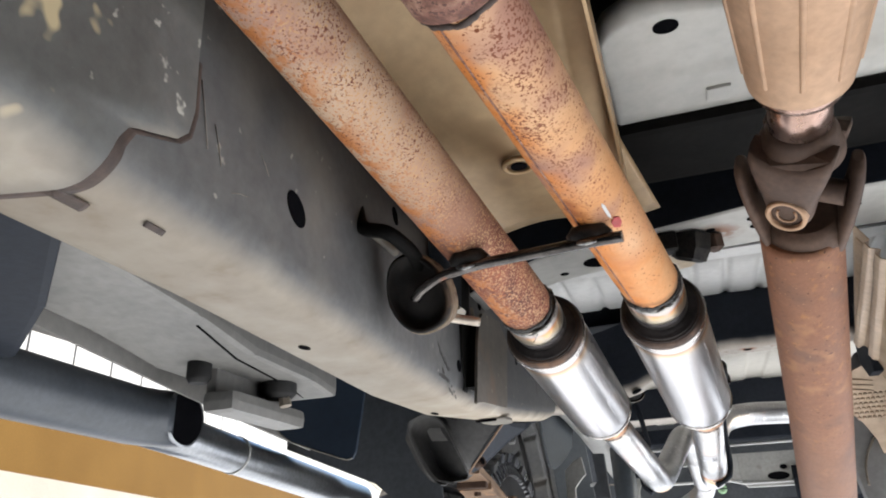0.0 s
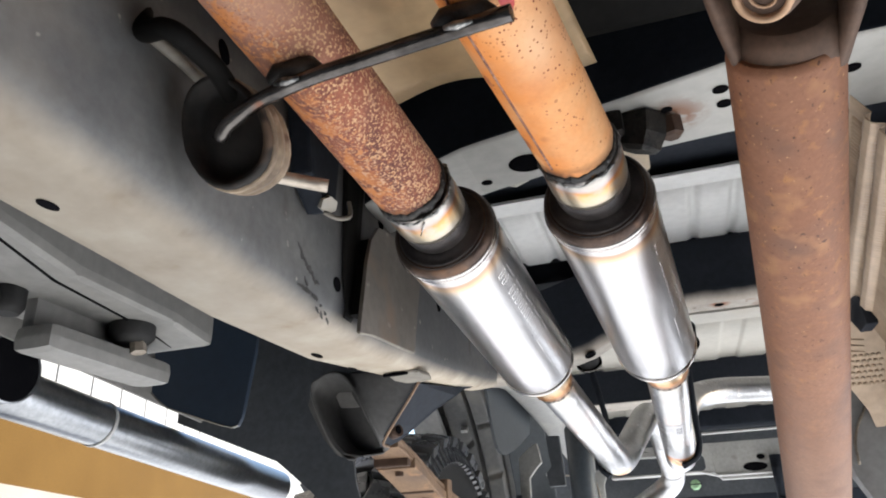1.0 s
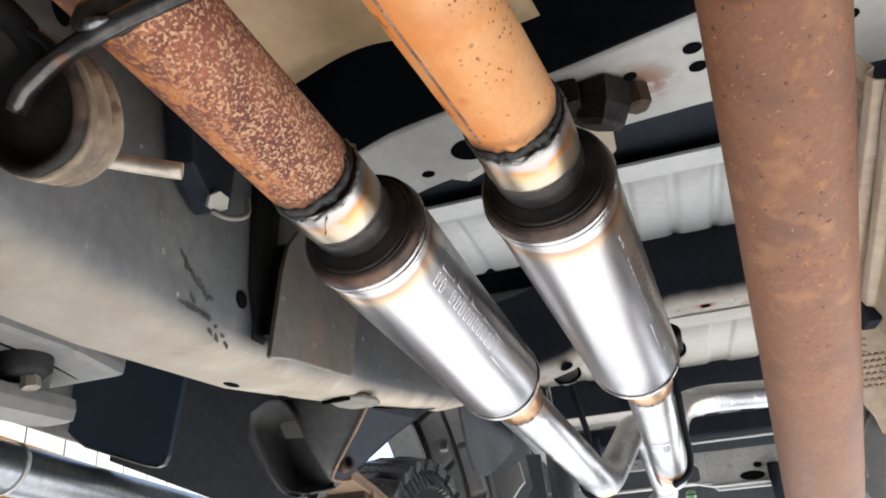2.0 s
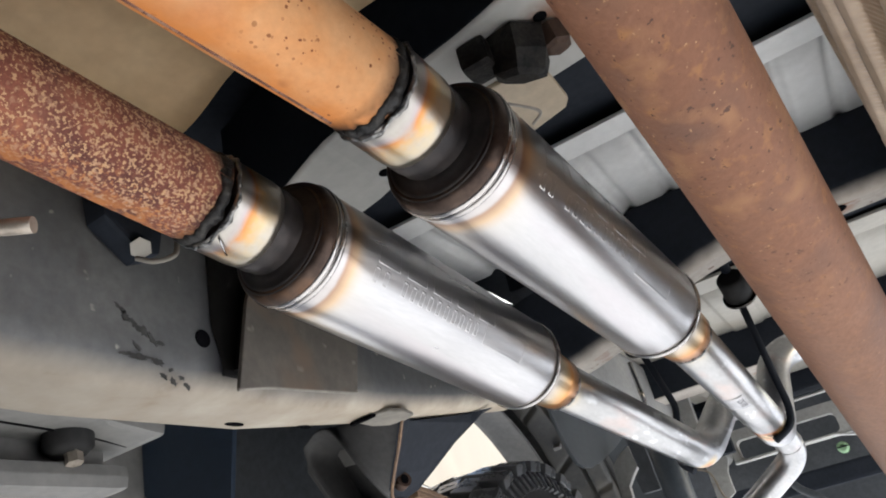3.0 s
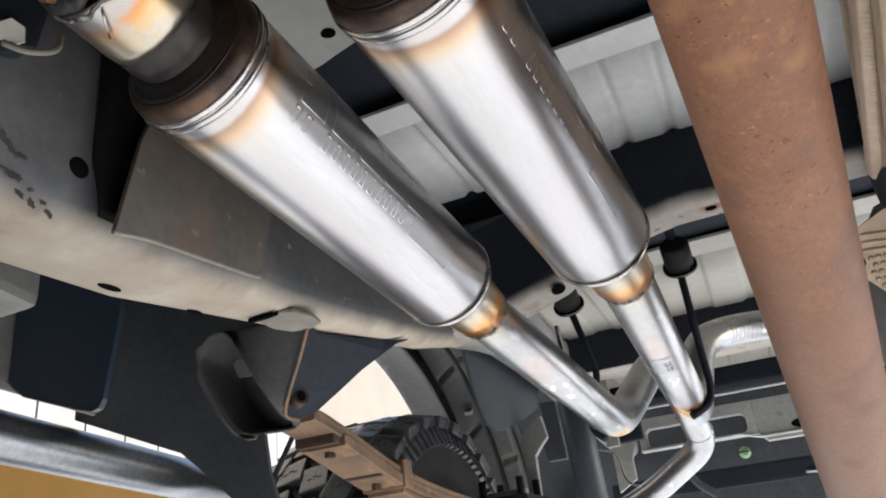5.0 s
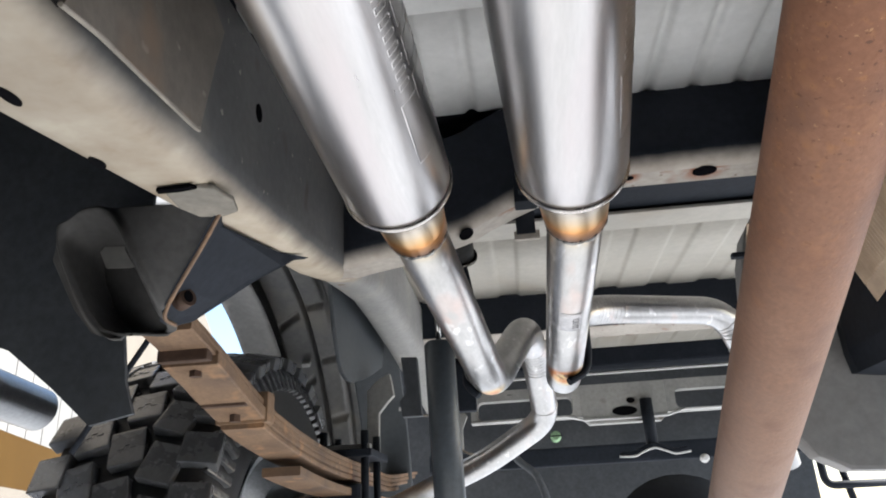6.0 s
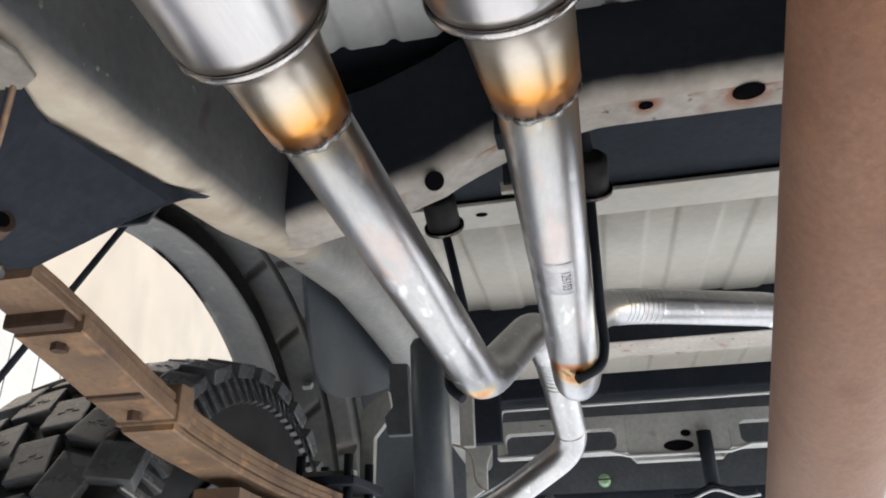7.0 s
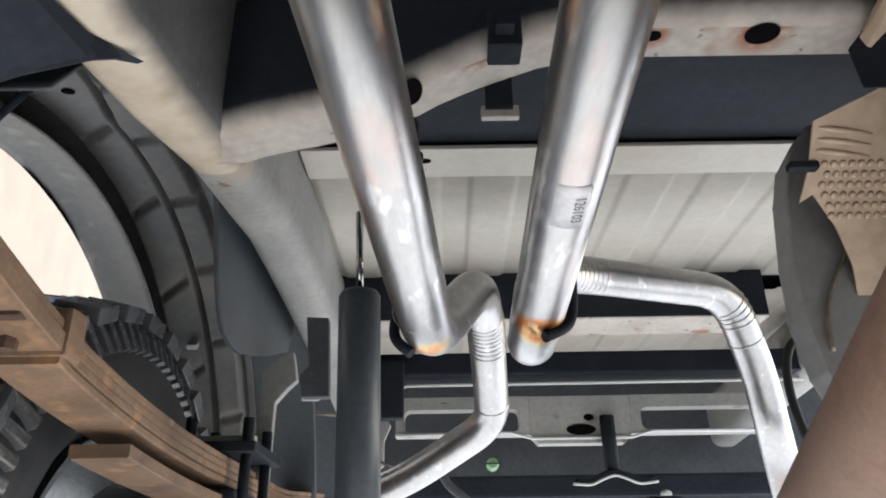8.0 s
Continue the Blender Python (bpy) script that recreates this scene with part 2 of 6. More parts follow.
M["alu"] = surf("aluminised_steel_pipe", [(0.3, (0.39, 0.386, 0.386)), (0.7, (0.54, 0.536, 0.54))], 12, (0.26, 0.42), 1.0, 0.10, 150, 0.15,
                stretch=(1, 0.3, 1), spots=[((0.50, 0.40, 0.37), 24, 0.58, 0.2), ((0.42, 0.41, 0.41), 46, 0.60, 0.12), ((0.64, 0.64, 0.64), 60, 0.62, 0.1),
                       ((0.62, 0.45, 0.18), 30, 0.26, 0.2, (0.004, 1.797, 1.534, 0.036, 0.020, 0)), ((0.50, 0.16, 0.025), 55, 0.28, 0.14, (-0.006, 1.788, 1.535, 0.034, 0.020, 0)), ((0.14, 0.05, 0.015), 120, 0.46, 0.08, (-0.002, 1.784, 1.536, 0.018, 0.008, 0)),
                       ((0.58, 0.40, 0.16), 40, 0.28, 0.2, (-0.116, 1.810, 1.521, 0.028, 0.014, 0)), ((0.50, 0.16, 0.025), 60, 0.34, 0.14, (-0.120, 1.811, 1.521, 0.020, 0.010, 0))],
                bands=("Y", [(1.335, (0.72, 0.5, 0.2), 0.8), (1.36, (0.62, 0.58, 0.5), 0.3), (1.40, (0.6, 0.6, 0.6), 0.0)], 0.015))
M["rustspot"] = surf("rusted_strap_joint", [(0.35, (0.25, 0.08, 0.02)), (0.65, (0.6, 0.26, 0.06))], 70, (0.5, 0.8), 0.4, 0.4)
# Pale dust tones raised to carry the light the floor throws up.
DUST_LIT = [(0.30, (0.19, 0.142, 0.092)), (0.42, (0.235, 0.195, 0.148)), (0.58, (0.27, 0.232, 0.182)), (0.72, (0.31, 0.275, 0.22))]
# Last seven spots: shade left of the cover plate, painted into the rail colour.
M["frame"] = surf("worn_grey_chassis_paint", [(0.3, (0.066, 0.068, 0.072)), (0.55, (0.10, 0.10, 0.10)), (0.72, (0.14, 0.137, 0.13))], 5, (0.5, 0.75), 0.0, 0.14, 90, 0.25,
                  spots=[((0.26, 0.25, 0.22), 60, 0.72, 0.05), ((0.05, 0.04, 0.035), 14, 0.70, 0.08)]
                  + [((0.014, 0.014, 0.017), 20, 0.18, 0.15, (-0.312, 0.962, 1.60 + 0.03 * i, 0.040, 0.016, 0)) for i in range(7)], big=((0.20, 0.175, 0.14), 3.0, 0.60), dust=(DUST_LIT, -0.58, -1.10))
M["kick"] = surf("pale_dusty_rail_paint", [(0.3, (0.25, 0.245, 0.235)), (0.55, (0.31, 0.305, 0.29)), (0.72, (0.37, 0.355, 0.33))], 6, (0.5, 0.7), 0.0, 0.15, 90, 0.2, spots=[((0.34, 0.27, 0.19), 14, 0.55, 0.2, (2.0, 1.75)), ((0.16, 0.10, 0.06), 40, 0.66, 0.06, (1.95, 1.8))])
M["sleeveplate"] = surf("chipped_grey_sleeve_paint", [(0.3, (0.085, 0.087, 0.083)), (0.55, (0.12, 0.12, 0.113)), (0.72, (0.16, 0.155, 0.14))], 6, (0.45, 0.7), 0.0, 0.3, 90, 0.25,
                        spots=[((0.46, 0.38, 0.23), 24, 0.655, 0.04), ((0.36, 0.35, 0.31), 70, 0.67, 0.05), ((0.20, 0.17, 0.13), 9, 0.62, 0.15)], dust=(DUST_LIT, -0.58, -1.10))
M["plate"] = surf("brownish_grey_cover_plate", [(0.3, (0.105, 0.092, 0.078)), (0.7, (0.165, 0.143, 0.12))], 9, (0.5, 0.7), 0.0, 0.25, 90, 0.25, spots=[((0.22, 0.20, 0.17), 50, 0.68, 0.06), ((0.16, 0.11, 0.075), 14, 0.55, 0.2)])
# Near-black for the upper rod and for shade painted in gaps and recesses.
M["rod_shade_black"] = surf("rod_and_shade_black_paint", [(0.3, (0.006, 0.0058, 0.0056)), (0.7, (0.014, 0.013, 0.012))], 14, (0.6, 0.85), 0.0, 0.2, 90, 0.3, spec=0.05)
M["smear"] = surf("dull_grease_smear", [(0.3, (0.028, 0.027, 0.026)), (0.7, (0.075, 0.072, 0.068))], 90, (0.5, 0.8), 0.0, 0.2)
M["scorch"] = surf("scorched_black_steel", [(0.35, (0.022, 0.019, 0.019)), (0.65, (0.06, 0.05, 0.047))], 40, (0.35, 0.55), 0.7, 0.1, 200, 0.2)
M["gap"] = surf("dark_rusty_gap", [(0.3, (0.03, 0.02, 0.016)), (0.7, (0.07, 0.045, 0.035))], 60, (0.6, 0.9), 0.0, 0.4)
M["beam"] = surf("grey_stamped_beam_paint", [(0.3, (0.30, 0.30, 0.285)), (0.7, (0.42, 0.41, 0.385))], 9, (0.45, 0.65), 0.0, 0.2, 90, 0.2, spots=[((0.16, 0.14, 0.12), 18, 0.62, 0.12)])
M["dust"] = surf("dusty_frame_underside", [(0.3, (0.18, 0.165, 0.14)), (0.7, (0.30, 0.27, 0.225))], 8, (0.7, 0.9), 0.0, 0.3, 100, 0.25,
                 spots=[((0.20, 0.14, 0.09), 18, 0.68, 0.08)])
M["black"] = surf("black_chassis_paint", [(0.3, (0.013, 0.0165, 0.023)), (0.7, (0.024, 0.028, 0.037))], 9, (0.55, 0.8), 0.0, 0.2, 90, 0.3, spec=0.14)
# Pales as faces turn down: dust plus light from below, put into colour.
M["xmemedge"] = surf("black_paint_dust_lit_below", [(0.3, (0.013, 0.0165, 0.023)), (0.7, (0.024, 0.028, 0.037))], 9, (0.55, 0.8), 0.0, 0.2, 90, 0.3, spec=0.14, dust=([(0.3, (0.20, 0.175, 0.15)), (0.7, (0.29, 0.265, 0.235))], -0.40, -1.08))
M["plastic"] = surf("dull_dark_grey_plastic", [(0.3, (0.052, 0.058, 0.066)), (0.7, (0.080, 0.086, 0.094))], 6, (0.5, 0.75), 0.0, 0.15, 90, 0.3, spec=0.35)
# Black plastic with the sky's blue reflection mixed into its base colour.
M["navy"] = surf("glossy_sky_tinted_black_plastic", [(0.3, (0.015, 0.025, 0.042)), (0.7, (0.024, 0.038, 0.060))], 5, (0.3, 0.45), 0.0, 0.08, 60, 0.2)
M["web"] = surf("dark_pressed_bracket_steel", [(0.3, (0.035, 0.034, 0.034)), (0.7, (0.075, 0.072, 0.068))], 7, (0.5, 0.75), 0.0, 0.2, 90, 0.3, spec=0.35)
M["hole"] = surf("dark_opening", [(0.3, (0.004, 0.004, 0.005)), (0.7, (0.008, 0.008, 0.009))], 9, (0.8, 0.9), 0.0, 0.0, spec=0.0)
M["grey"] = surf("grey_primer_floorpan", [(0.3, (0.42, 0.41, 0.38)), (0.7, (0.52, 0.51, 0.475))], 5, (0.5, 0.7), 0.0, 0.1, 60, 0.12, big=((0.36, 0.33, 0.28), 4.0, 0.6),
                 spots=[((0.26, 0.14, 0.09), 70, 0.32, 0.22, (0.048, 0.992, 1.806, 0.040, 0.014, 0))])
M["bed"] = surf("cream_bed_floor_underside", [(0.3, (0.40, 0.375, 0.325)), (0.7, (0.48, 0.45, 0.395))], 6, (0.45, 0.65), 0.0, 0.1, 60, 0.1, big=((0.36, 0.31, 0.245), 3.5, 0.58))
M["primer"] = surf("pale_grey_primer", [(0.3, (0.56, 0.56, 0.55)), (0.7, (0.66, 0.655, 0.64))], 6, (0.45, 0.65), 0.0, 0.1, 60, 0.1, big=((0.50, 0.48, 0.45), 4.0, 0.6))
M["xmem"] = surf("dusty_lit_crossmember_bottom", [(0.3, (0.34, 0.30, 0.26)), (0.7, (0.50, 0.46, 0.41))], 8, (0.6, 0.85), 0.0, 0.25, 90, 0.2,
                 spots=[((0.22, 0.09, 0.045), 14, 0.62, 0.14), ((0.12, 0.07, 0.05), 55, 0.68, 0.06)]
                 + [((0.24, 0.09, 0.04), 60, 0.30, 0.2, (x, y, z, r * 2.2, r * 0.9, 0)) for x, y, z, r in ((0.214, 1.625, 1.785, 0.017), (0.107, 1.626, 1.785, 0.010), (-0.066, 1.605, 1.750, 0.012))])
M["shield"] = surf("tan_heat_shield", [(0.3, (0.38, 0.245, 0.125)), (0.7, (0.52, 0.375, 0.215))], 7, (0.32, 0.5), 0.3, 0.12, 60, 0.15, spots=[((0.24, 0.155, 0.08), 12, 0.60, 0.2)])
M["tantab"] = surf("tan_painted_tab", [(0.3, (0.52, 0.41, 0.28)), (0.7, (0.64, 0.53, 0.39))], 12, (0.45, 0.65), 0.0, 0.1, 80, 0.15)
M["ribshield"] = surf("ribbed_tan_heat_shield", [(0.3, (0.46, 0.33, 0.225)), (0.7, (0.60, 0.46, 0.335))], 9, (0.4, 0.6), 0.15, 0.12, 60, 0.2)
M["drive"] = surf("brown_rusted_driveshaft", [(0.3, (0.18, 0.078, 0.042)), (0.5, (0.245, 0.120, 0.072)), (0.7, (0.31, 0.17, 0.112))], 10, (0.5, 0.75), 0.2, 0.45, 260, 0.35,
                  bands=("Y", [(0.78, (0.25, 0.112, 0.065), 0.6), (1.05, (0.26, 0.12, 0.070), 0.55), (1.30, (0.26, 0.165, 0.12), 0.45), (1.6, (0.285, 0.215, 0.175), 0.6)], 0.15),
                  spots=[((0.34, 0.16, 0.07), 120, 0.57, 0.2, (1.25, 0.9)), ((0.17, 0.09, 0.062), 22, 0.55, 0.25), ((0.33, 0.165, 0.085), 34, 0.60, 0.16, (1.4, 0.9)), ((0.10, 0.05, 0.035), 240, 0.66, 0.06, (1.25, 0.9)), ((0.44, 0.25, 0.13), 300, 0.69, 0.06, (1.25, 0.9))], spec=0.25)
M["cast"] = surf("dusty_cast_housing", [(0.3, (0.36, 0.22, 0.13)), (0.7, (0.52, 0.34, 0.22))], 9, (0.5, 0.75), 0.4, 0.3, 120, 0.2)
M["copper"] = surf("heat_browned_slip_tube", [(0.3, (0.26, 0.16, 0.12)), (0.7, (0.42, 0.29, 0.24))], 40, (0.2, 0.35), 0.9, 0.05)
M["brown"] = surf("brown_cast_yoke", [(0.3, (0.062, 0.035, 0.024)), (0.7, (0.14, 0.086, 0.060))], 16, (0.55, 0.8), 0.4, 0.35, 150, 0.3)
M["rubber"] = surf("black_rubber", [(0.3, (0.009, 0.009, 0.0095)), (0.7, (0.024, 0.023, 0.022))], 20, (0.5, 0.75), 0.0, 0.25, spec=0.2)
M["dirtyrubber"] = surf("grimy_black_rubber", [(0.3, (0.007, 0.0065, 0.006)), (0.7, (0.020, 0.016, 0.013))], 30, (0.6, 0.8), 0.0, 0.3, 120, 0.3, spots=[((0.07, 0.045, 0.03), 30, 0.62, 0.12)], spec=0.25)
M["tanband"] = surf("dusty_tan_band", [(0.3, (0.10, 0.068, 0.045)), (0.5, (0.22, 0.16, 0.105)), (0.7, (0.40, 0.31, 0.22))], 34, (0.55, 0.8), 0.1, 0.3, 120, 0.3, spots=[((0.09, 0.05, 0.03), 60, 0.6, 0.1)])
M["band"] = surf("dirty_steel_band", [(0.3, (0.30, 0.25, 0.20)), (0.7, (0.50, 0.44, 0.37))], 30, (0.35, 0.6), 0.7, 0.2)
M["rod"] = surf("dark_steel_rod", [(0.38, (0.035, 0.031, 0.029)), (0.62, (0.17, 0.155, 0.145))], 22, (0.16, 0.32), 0.85, 0.25, spots=[((0.12, 0.055, 0.035), 45, 0.64, 0.1)])
M["leaf"] = surf("dusty_rusted_leaf_spring", [(0.3, (0.12, 0.07, 0.042)), (0.5, (0.215, 0.132, 0.078)), (0.72, (0.32, 0.205, 0.122))], 9, (0.6, 0.8), 0.1, 0.35, 200, 0.25,
                 spots=[((0.10, 0.065, 0.048), 9, 0.55, 0.2), ((0.36, 0.20, 0.10), 26, 0.60, 0.15)])
# Blocks paler, carcass darker: sky light and gap shade put into the rubber.
M["tyre"] = surf("worn_sky_lit_tyre_rubber", [(0.3, (0.07, 0.072, 0.077)), (0.7, (0.15, 0.152, 0.157))], 14, (0.20, 0.36), 0.0, 0.2, 120, 0.25, big=((0.10, 0.095, 0.085), 9.0, 0.62), spec=0.8)
M["carcass"] = surf("black_shaded_tyre_rubber", [(0.3, (0.022, 0.023, 0.026)), (0.7, (0.050, 0.051, 0.054))], 14, (0.4, 0.6), 0.0, 0.2, 120, 0.25, spec=0.25)
M["lipgrey"] = surf("dusty_grey_lip_paint", [(0.3, (0.17, 0.165, 0.158)), (0.7, (0.24, 0.235, 0.225))], 7, (0.45, 0.65), 0.0, 0.12, 70, 0.2, spots=[((0.30, 0.28, 0.25), 18, 0.62, 0.14)])
M["liner"] = surf("dark_plastic_wheel_liner", [(0.3, (0.085, 0.086, 0.086)), (0.7, (0.14, 0.136, 0.128))], 8, (0.4, 0.6), 0.0, 0.15, 70, 0.25, big=((0.17, 0.155, 0.13), 5.0, 0.55))
M["slate"] = surf("smooth_slate_plastic", [(0.3, (0.048, 0.056, 0.064)), (0.7, (0.082, 0.092, 0.10))], 6, (0.4, 0.6), 0.0, 0.1, 70, 0.2)
M["body"] = surf("pale_grey_body_paint", [(0.3, (0.36, 0.36, 0.35)), (0.7, (0.46, 0.45, 0.43))], 5, (0.4, 0.6), 0.0, 0.1)
M["sill"] = surf("dusty_grey_sill_paint", [(0.3, (0.16, 0.155, 0.145)), (0.7, (0.235, 0.225, 0.21))], 5, (0.5, 0.7), 0.0, 0.15, 60, 0.2)
M["tankgrey"] = surf("dusty_grey_tank_plastic", [(0.3, (0.24, 0.235, 0.235)), (0.7, (0.33, 0.32, 0.31))], 6, (0.45, 0.65), 0.0, 0.1, 70, 0.2)
M["shock"] = surf("dark_blue_grey_shock_paint", [(0.3, (0.040, 0.050, 0.060)), (0.7, (0.065, 0.077, 0.09))], 8, (0.3, 0.5), 0.0, 0.08)
M["chrome"] = surf("bright_shock_rod", STEEL, 30, (0.08, 0.15), 1.0, 0.0)
M["step"] = surf("black_step_tube", [(0.3, (0.03, 0.036, 0.045)), (0.7, (0.06, 0.068, 0.08))], 8, (0.3, 0.5), 0.0, 0.08)
M["steptube"] = surf("dull_grey_step_tube", [(0.3, (0.24, 0.25, 0.265)), (0.7, (0.34, 0.35, 0.36))], 8, (0.24, 0.36), 0.95, 0.03)
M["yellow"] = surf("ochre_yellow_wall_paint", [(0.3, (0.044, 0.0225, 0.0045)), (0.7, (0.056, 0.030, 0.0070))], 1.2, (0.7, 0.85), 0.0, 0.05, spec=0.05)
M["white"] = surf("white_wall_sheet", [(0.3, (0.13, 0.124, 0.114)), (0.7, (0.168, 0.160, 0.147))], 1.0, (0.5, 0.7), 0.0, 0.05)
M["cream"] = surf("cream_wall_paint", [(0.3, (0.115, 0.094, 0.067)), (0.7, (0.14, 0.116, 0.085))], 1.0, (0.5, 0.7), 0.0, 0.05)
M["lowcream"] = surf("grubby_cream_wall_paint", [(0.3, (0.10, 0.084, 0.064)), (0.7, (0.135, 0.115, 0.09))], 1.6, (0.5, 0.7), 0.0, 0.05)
M["concrete"] = surf("pale_concrete", [(0.3, (0.42, 0.43, 0.44)), (0.7, (0.56, 0.57, 0.575))], 1.5, (0.6, 0.85), 0.0, 0.2, 20, 0.15, dist=0.01)
M["shadewall"] = surf("dark_grey_shade_wall", [(0.3, (0.10, 0.10, 0.10)), (0.7, (0.16, 0.16, 0.155))], 1.5, (0.6, 0.8), 0.0, 0.1)
M["marker"] = surf("red_paint_mark", [(0.3, (0.35, 0.03, 0.03)), (0.7, (0.5, 0.05, 0.04))], 40, (0.5, 0.7), 0.0, 0.0)
M["ink"] = surf("black_stencil_ink", [(0.3, (0.03, 0.03, 0.03)), (0.7, (0.06, 0.06, 0.06))], 40, (0.5, 0.7), 0.0, 0.0)
M["label"] = surf("dull_printed_patch", [(0.3, (0.54, 0.53, 0.54)), (0.7, (0.64, 0.62, 0.63))], 25, (0.38, 0.5), 0.7, 0.0)
M["lamp"] = surf("pale_green_lens", [(0.3, (0.35, 0.6, 0.35)), (0.7, (0.5, 0.75, 0.45))], 25, (0.1, 0.2), 0.0, 0.0)

# ---- builders ----


def part(name, bm, material, parent, label=""):
    me = bpy.data.meshes.new(name)
    bm.normal_update()
    bm.to_mesh(me)
    bm.free()
    me.materials.append(M[material])
    ob = new(name, me)
    ob.parent = parent
    if label:
        ob["label"] = label
    return ob


def thing(name, label, category, kind="", group=""):
    ob = new(name)
    ob.empty_display_size = 0.05
    return tagged(ob, label, category, group, kind)


def sweep(bm, pts, radii, seg=28, smooth=True, caps=True, up=None):
    """A round tube through pts."""
    pts = [Vector(p) for p in pts]
    if isinstance(radii, (int, float)):
        radii = [radii] * len(pts)
    rings, ref = [], None
    for i, p in enumerate(pts):
        d = (pts[min(i + 1, len(pts) - 1)] - pts[max(i - 1, 0)]).normalized()
        if ref is None:
            ref = d.orthogonal().normalized()
        ref = (ref - d * ref.dot(d)).normalized()
        side = d.cross(ref)
        rings.append([bm.verts.new(p + (ref * math.cos(a) + side * math.sin(a)) * radii[i]) for a in (2 * math.pi * k / seg for k in range(seg))])
    for a, b in zip(rings, rings[1:]):
        for k in range(seg):
            f = bm.faces.new((a[k], a[(k + 1) % seg], b[(k + 1) % seg], b[k]))
            f.smooth = smooth
    if caps:
        bm.faces.new(rings[0][::-1])
        bm.faces.new(rings[-1])
    bmesh.ops.recalc_face_normals(bm, faces=bm.faces)
    return bm


def spline(pts, n=8):
    """Catmull-Rom points through pts."""
    pts = [Vector(p) for p in pts]
    q = [2 * pts[0] - pts[1], *pts, 2 * pts[-1] - pts[-2]]
    out = []
    for i in range(1, len(q) - 2):
        a, b, c, d = q[i - 1:i + 3]
        for k in range(n):
            t = k / n
            out.append(0.5 * (2 * b + (c - a) * t + (2 * a - 5 * b + 4 * c - d) * t * t + (3 * b - a - 3 * c + d) * t ** 3))
    return out + [pts[-1]]


def filleted(pts, radius=0.06, n=7):
    """A polyline with rounded corners."""
    pts = [Vector(p) for p in pts]
    out = [pts[0]]
    for a, b, c in zip(pts, pts[1:], pts[2:]):
        r = min(radius, (a - b).length * 0.48, (c - b).length * 0.48)
        p, q = b + (a - b).normalized() * r, b + (c - b).normalized() * r
        for k in range(n + 1):
            t = k / n
            out.append(p * (1 - t) ** 2 + b * 2 * t * (1 - t) + q * t * t)
    return out + [pts[-1]]


def box(bm, lo, hi, bevel=0.0, m=None):
    c, s = [(a + b) / 2 for a, b in zip(lo, hi)], [b - a for a, b in zip(lo, hi)]
    r = bmesh.ops.create_cube(bm, size=1.0, matrix=Matrix.Translation(c) @ Matrix.Diagonal((*s, 1)))
    vs = r["verts"]
    if bevel:
        es = list({e for v in vs for e in v.link_edges})
        r = bmesh.ops.bevel(bm, geom=es, offset=bevel, segments=2, affect="EDGES", profile=0.7)
        vs = list({v for f in r["faces"] for v in f.verts} | {v for v in vs if v.is_valid})
    if m is not None:
        bmesh.ops.transform(bm, matrix=m, verts=vs)
    return bm


def slab(bm, poly, axis, a, b, bevel=0.0):
    """A plate: the outline poly, in the two other axes in order, from a to b along axis."""
    def place(u, v, w):
        return {"x": (w, u, v), "y": (u, w, v), "z": (u, v, w)}[axis]
    lo = [bm.verts.new(place(u, v, a)) for u, v in poly]
    hi = [bm.verts.new(place(u, v, b)) for u, v in poly]
    n = len(poly)
    fs = [bm.faces.new(lo), bm.faces.new(hi[::-1])] + [bm.faces.new((lo[i], hi[i], hi[(i + 1) % n], lo[(i + 1) % n])) for i in range(n)]
    bmesh.ops.recalc_face_normals(bm, faces=fs)
    if bevel:
        es = [e for e in bm.edges if e.verts[0] in lo + hi and e.verts[1] in lo + hi]
        bmesh.ops.bevel(bm, geom=es, offset=bevel, segments=2, affect="EDGES", profile=0.7)
    return bm


def grid(bm, f, nu, nv, thick=0.0, smooth=True):
    """A sheet f(u, v), u and v from 0 to 1, with thickness along its normals."""
    vs = [[bm.verts.new(f(i / nu, j / nv)) for j in range(nv + 1)] for i in range(nu + 1)]
    fs = []
    for i in range(nu):
        for j in range(nv):
            q = bm.faces.new((vs[i][j], vs[i + 1][j], vs[i + 1][j + 1], vs[i][j + 1]))
            q.smooth = smooth
            fs.append(q)
    if thick:
        bm.normal_update()
        bmesh.ops.solidify(bm, geom=fs, thickness=thick)
    return bm


def lathe_x(bm, prof, cy, cz, seg=64, smooth=True):
    """A ring turned round the x axis through (cy, cz); prof: (x, radius)."""
    rings = [[bm.verts.new((x, cy + r * math.sin(2 * math.pi * k / seg), cz + r * math.cos(2 * math.pi * k / seg))) for k in range(seg)] for x, r in prof]
    for a, b in zip(rings, rings[1:]):
        for k in range(seg):
            f = bm.faces.new((a[k], a[(k + 1) % seg], b[(k + 1) % seg], b[k]))
            f.smooth = smooth
    bmesh.ops.recalc_face_normals(bm, faces=bm.faces)
    return bm


def turned(bm, c, axis, prof, seg=36):
    """A ring turned round an axis through c; prof: (distance along the axis, radius)."""
    ax = Vector(axis).normalized()
    u = ax.orthogonal().normalized()
    w = ax.cross(u)
    rings = [[bm.verts.new(Vector(c) + ax * k + (u * math.cos(a) + w * math.sin(a)) * r) for a in (2 * math.pi * i / seg for i in range(seg))] for k, r in prof]
    for a, b in zip(rings, rings[1:]):
        for i in range(seg):
            bm.faces.new((a[i], a[(i + 1) % seg], b[(i + 1) % seg], b[i])).smooth = True
    bmesh.ops.recalc_face_normals(bm, faces=bm.faces)
    return bm


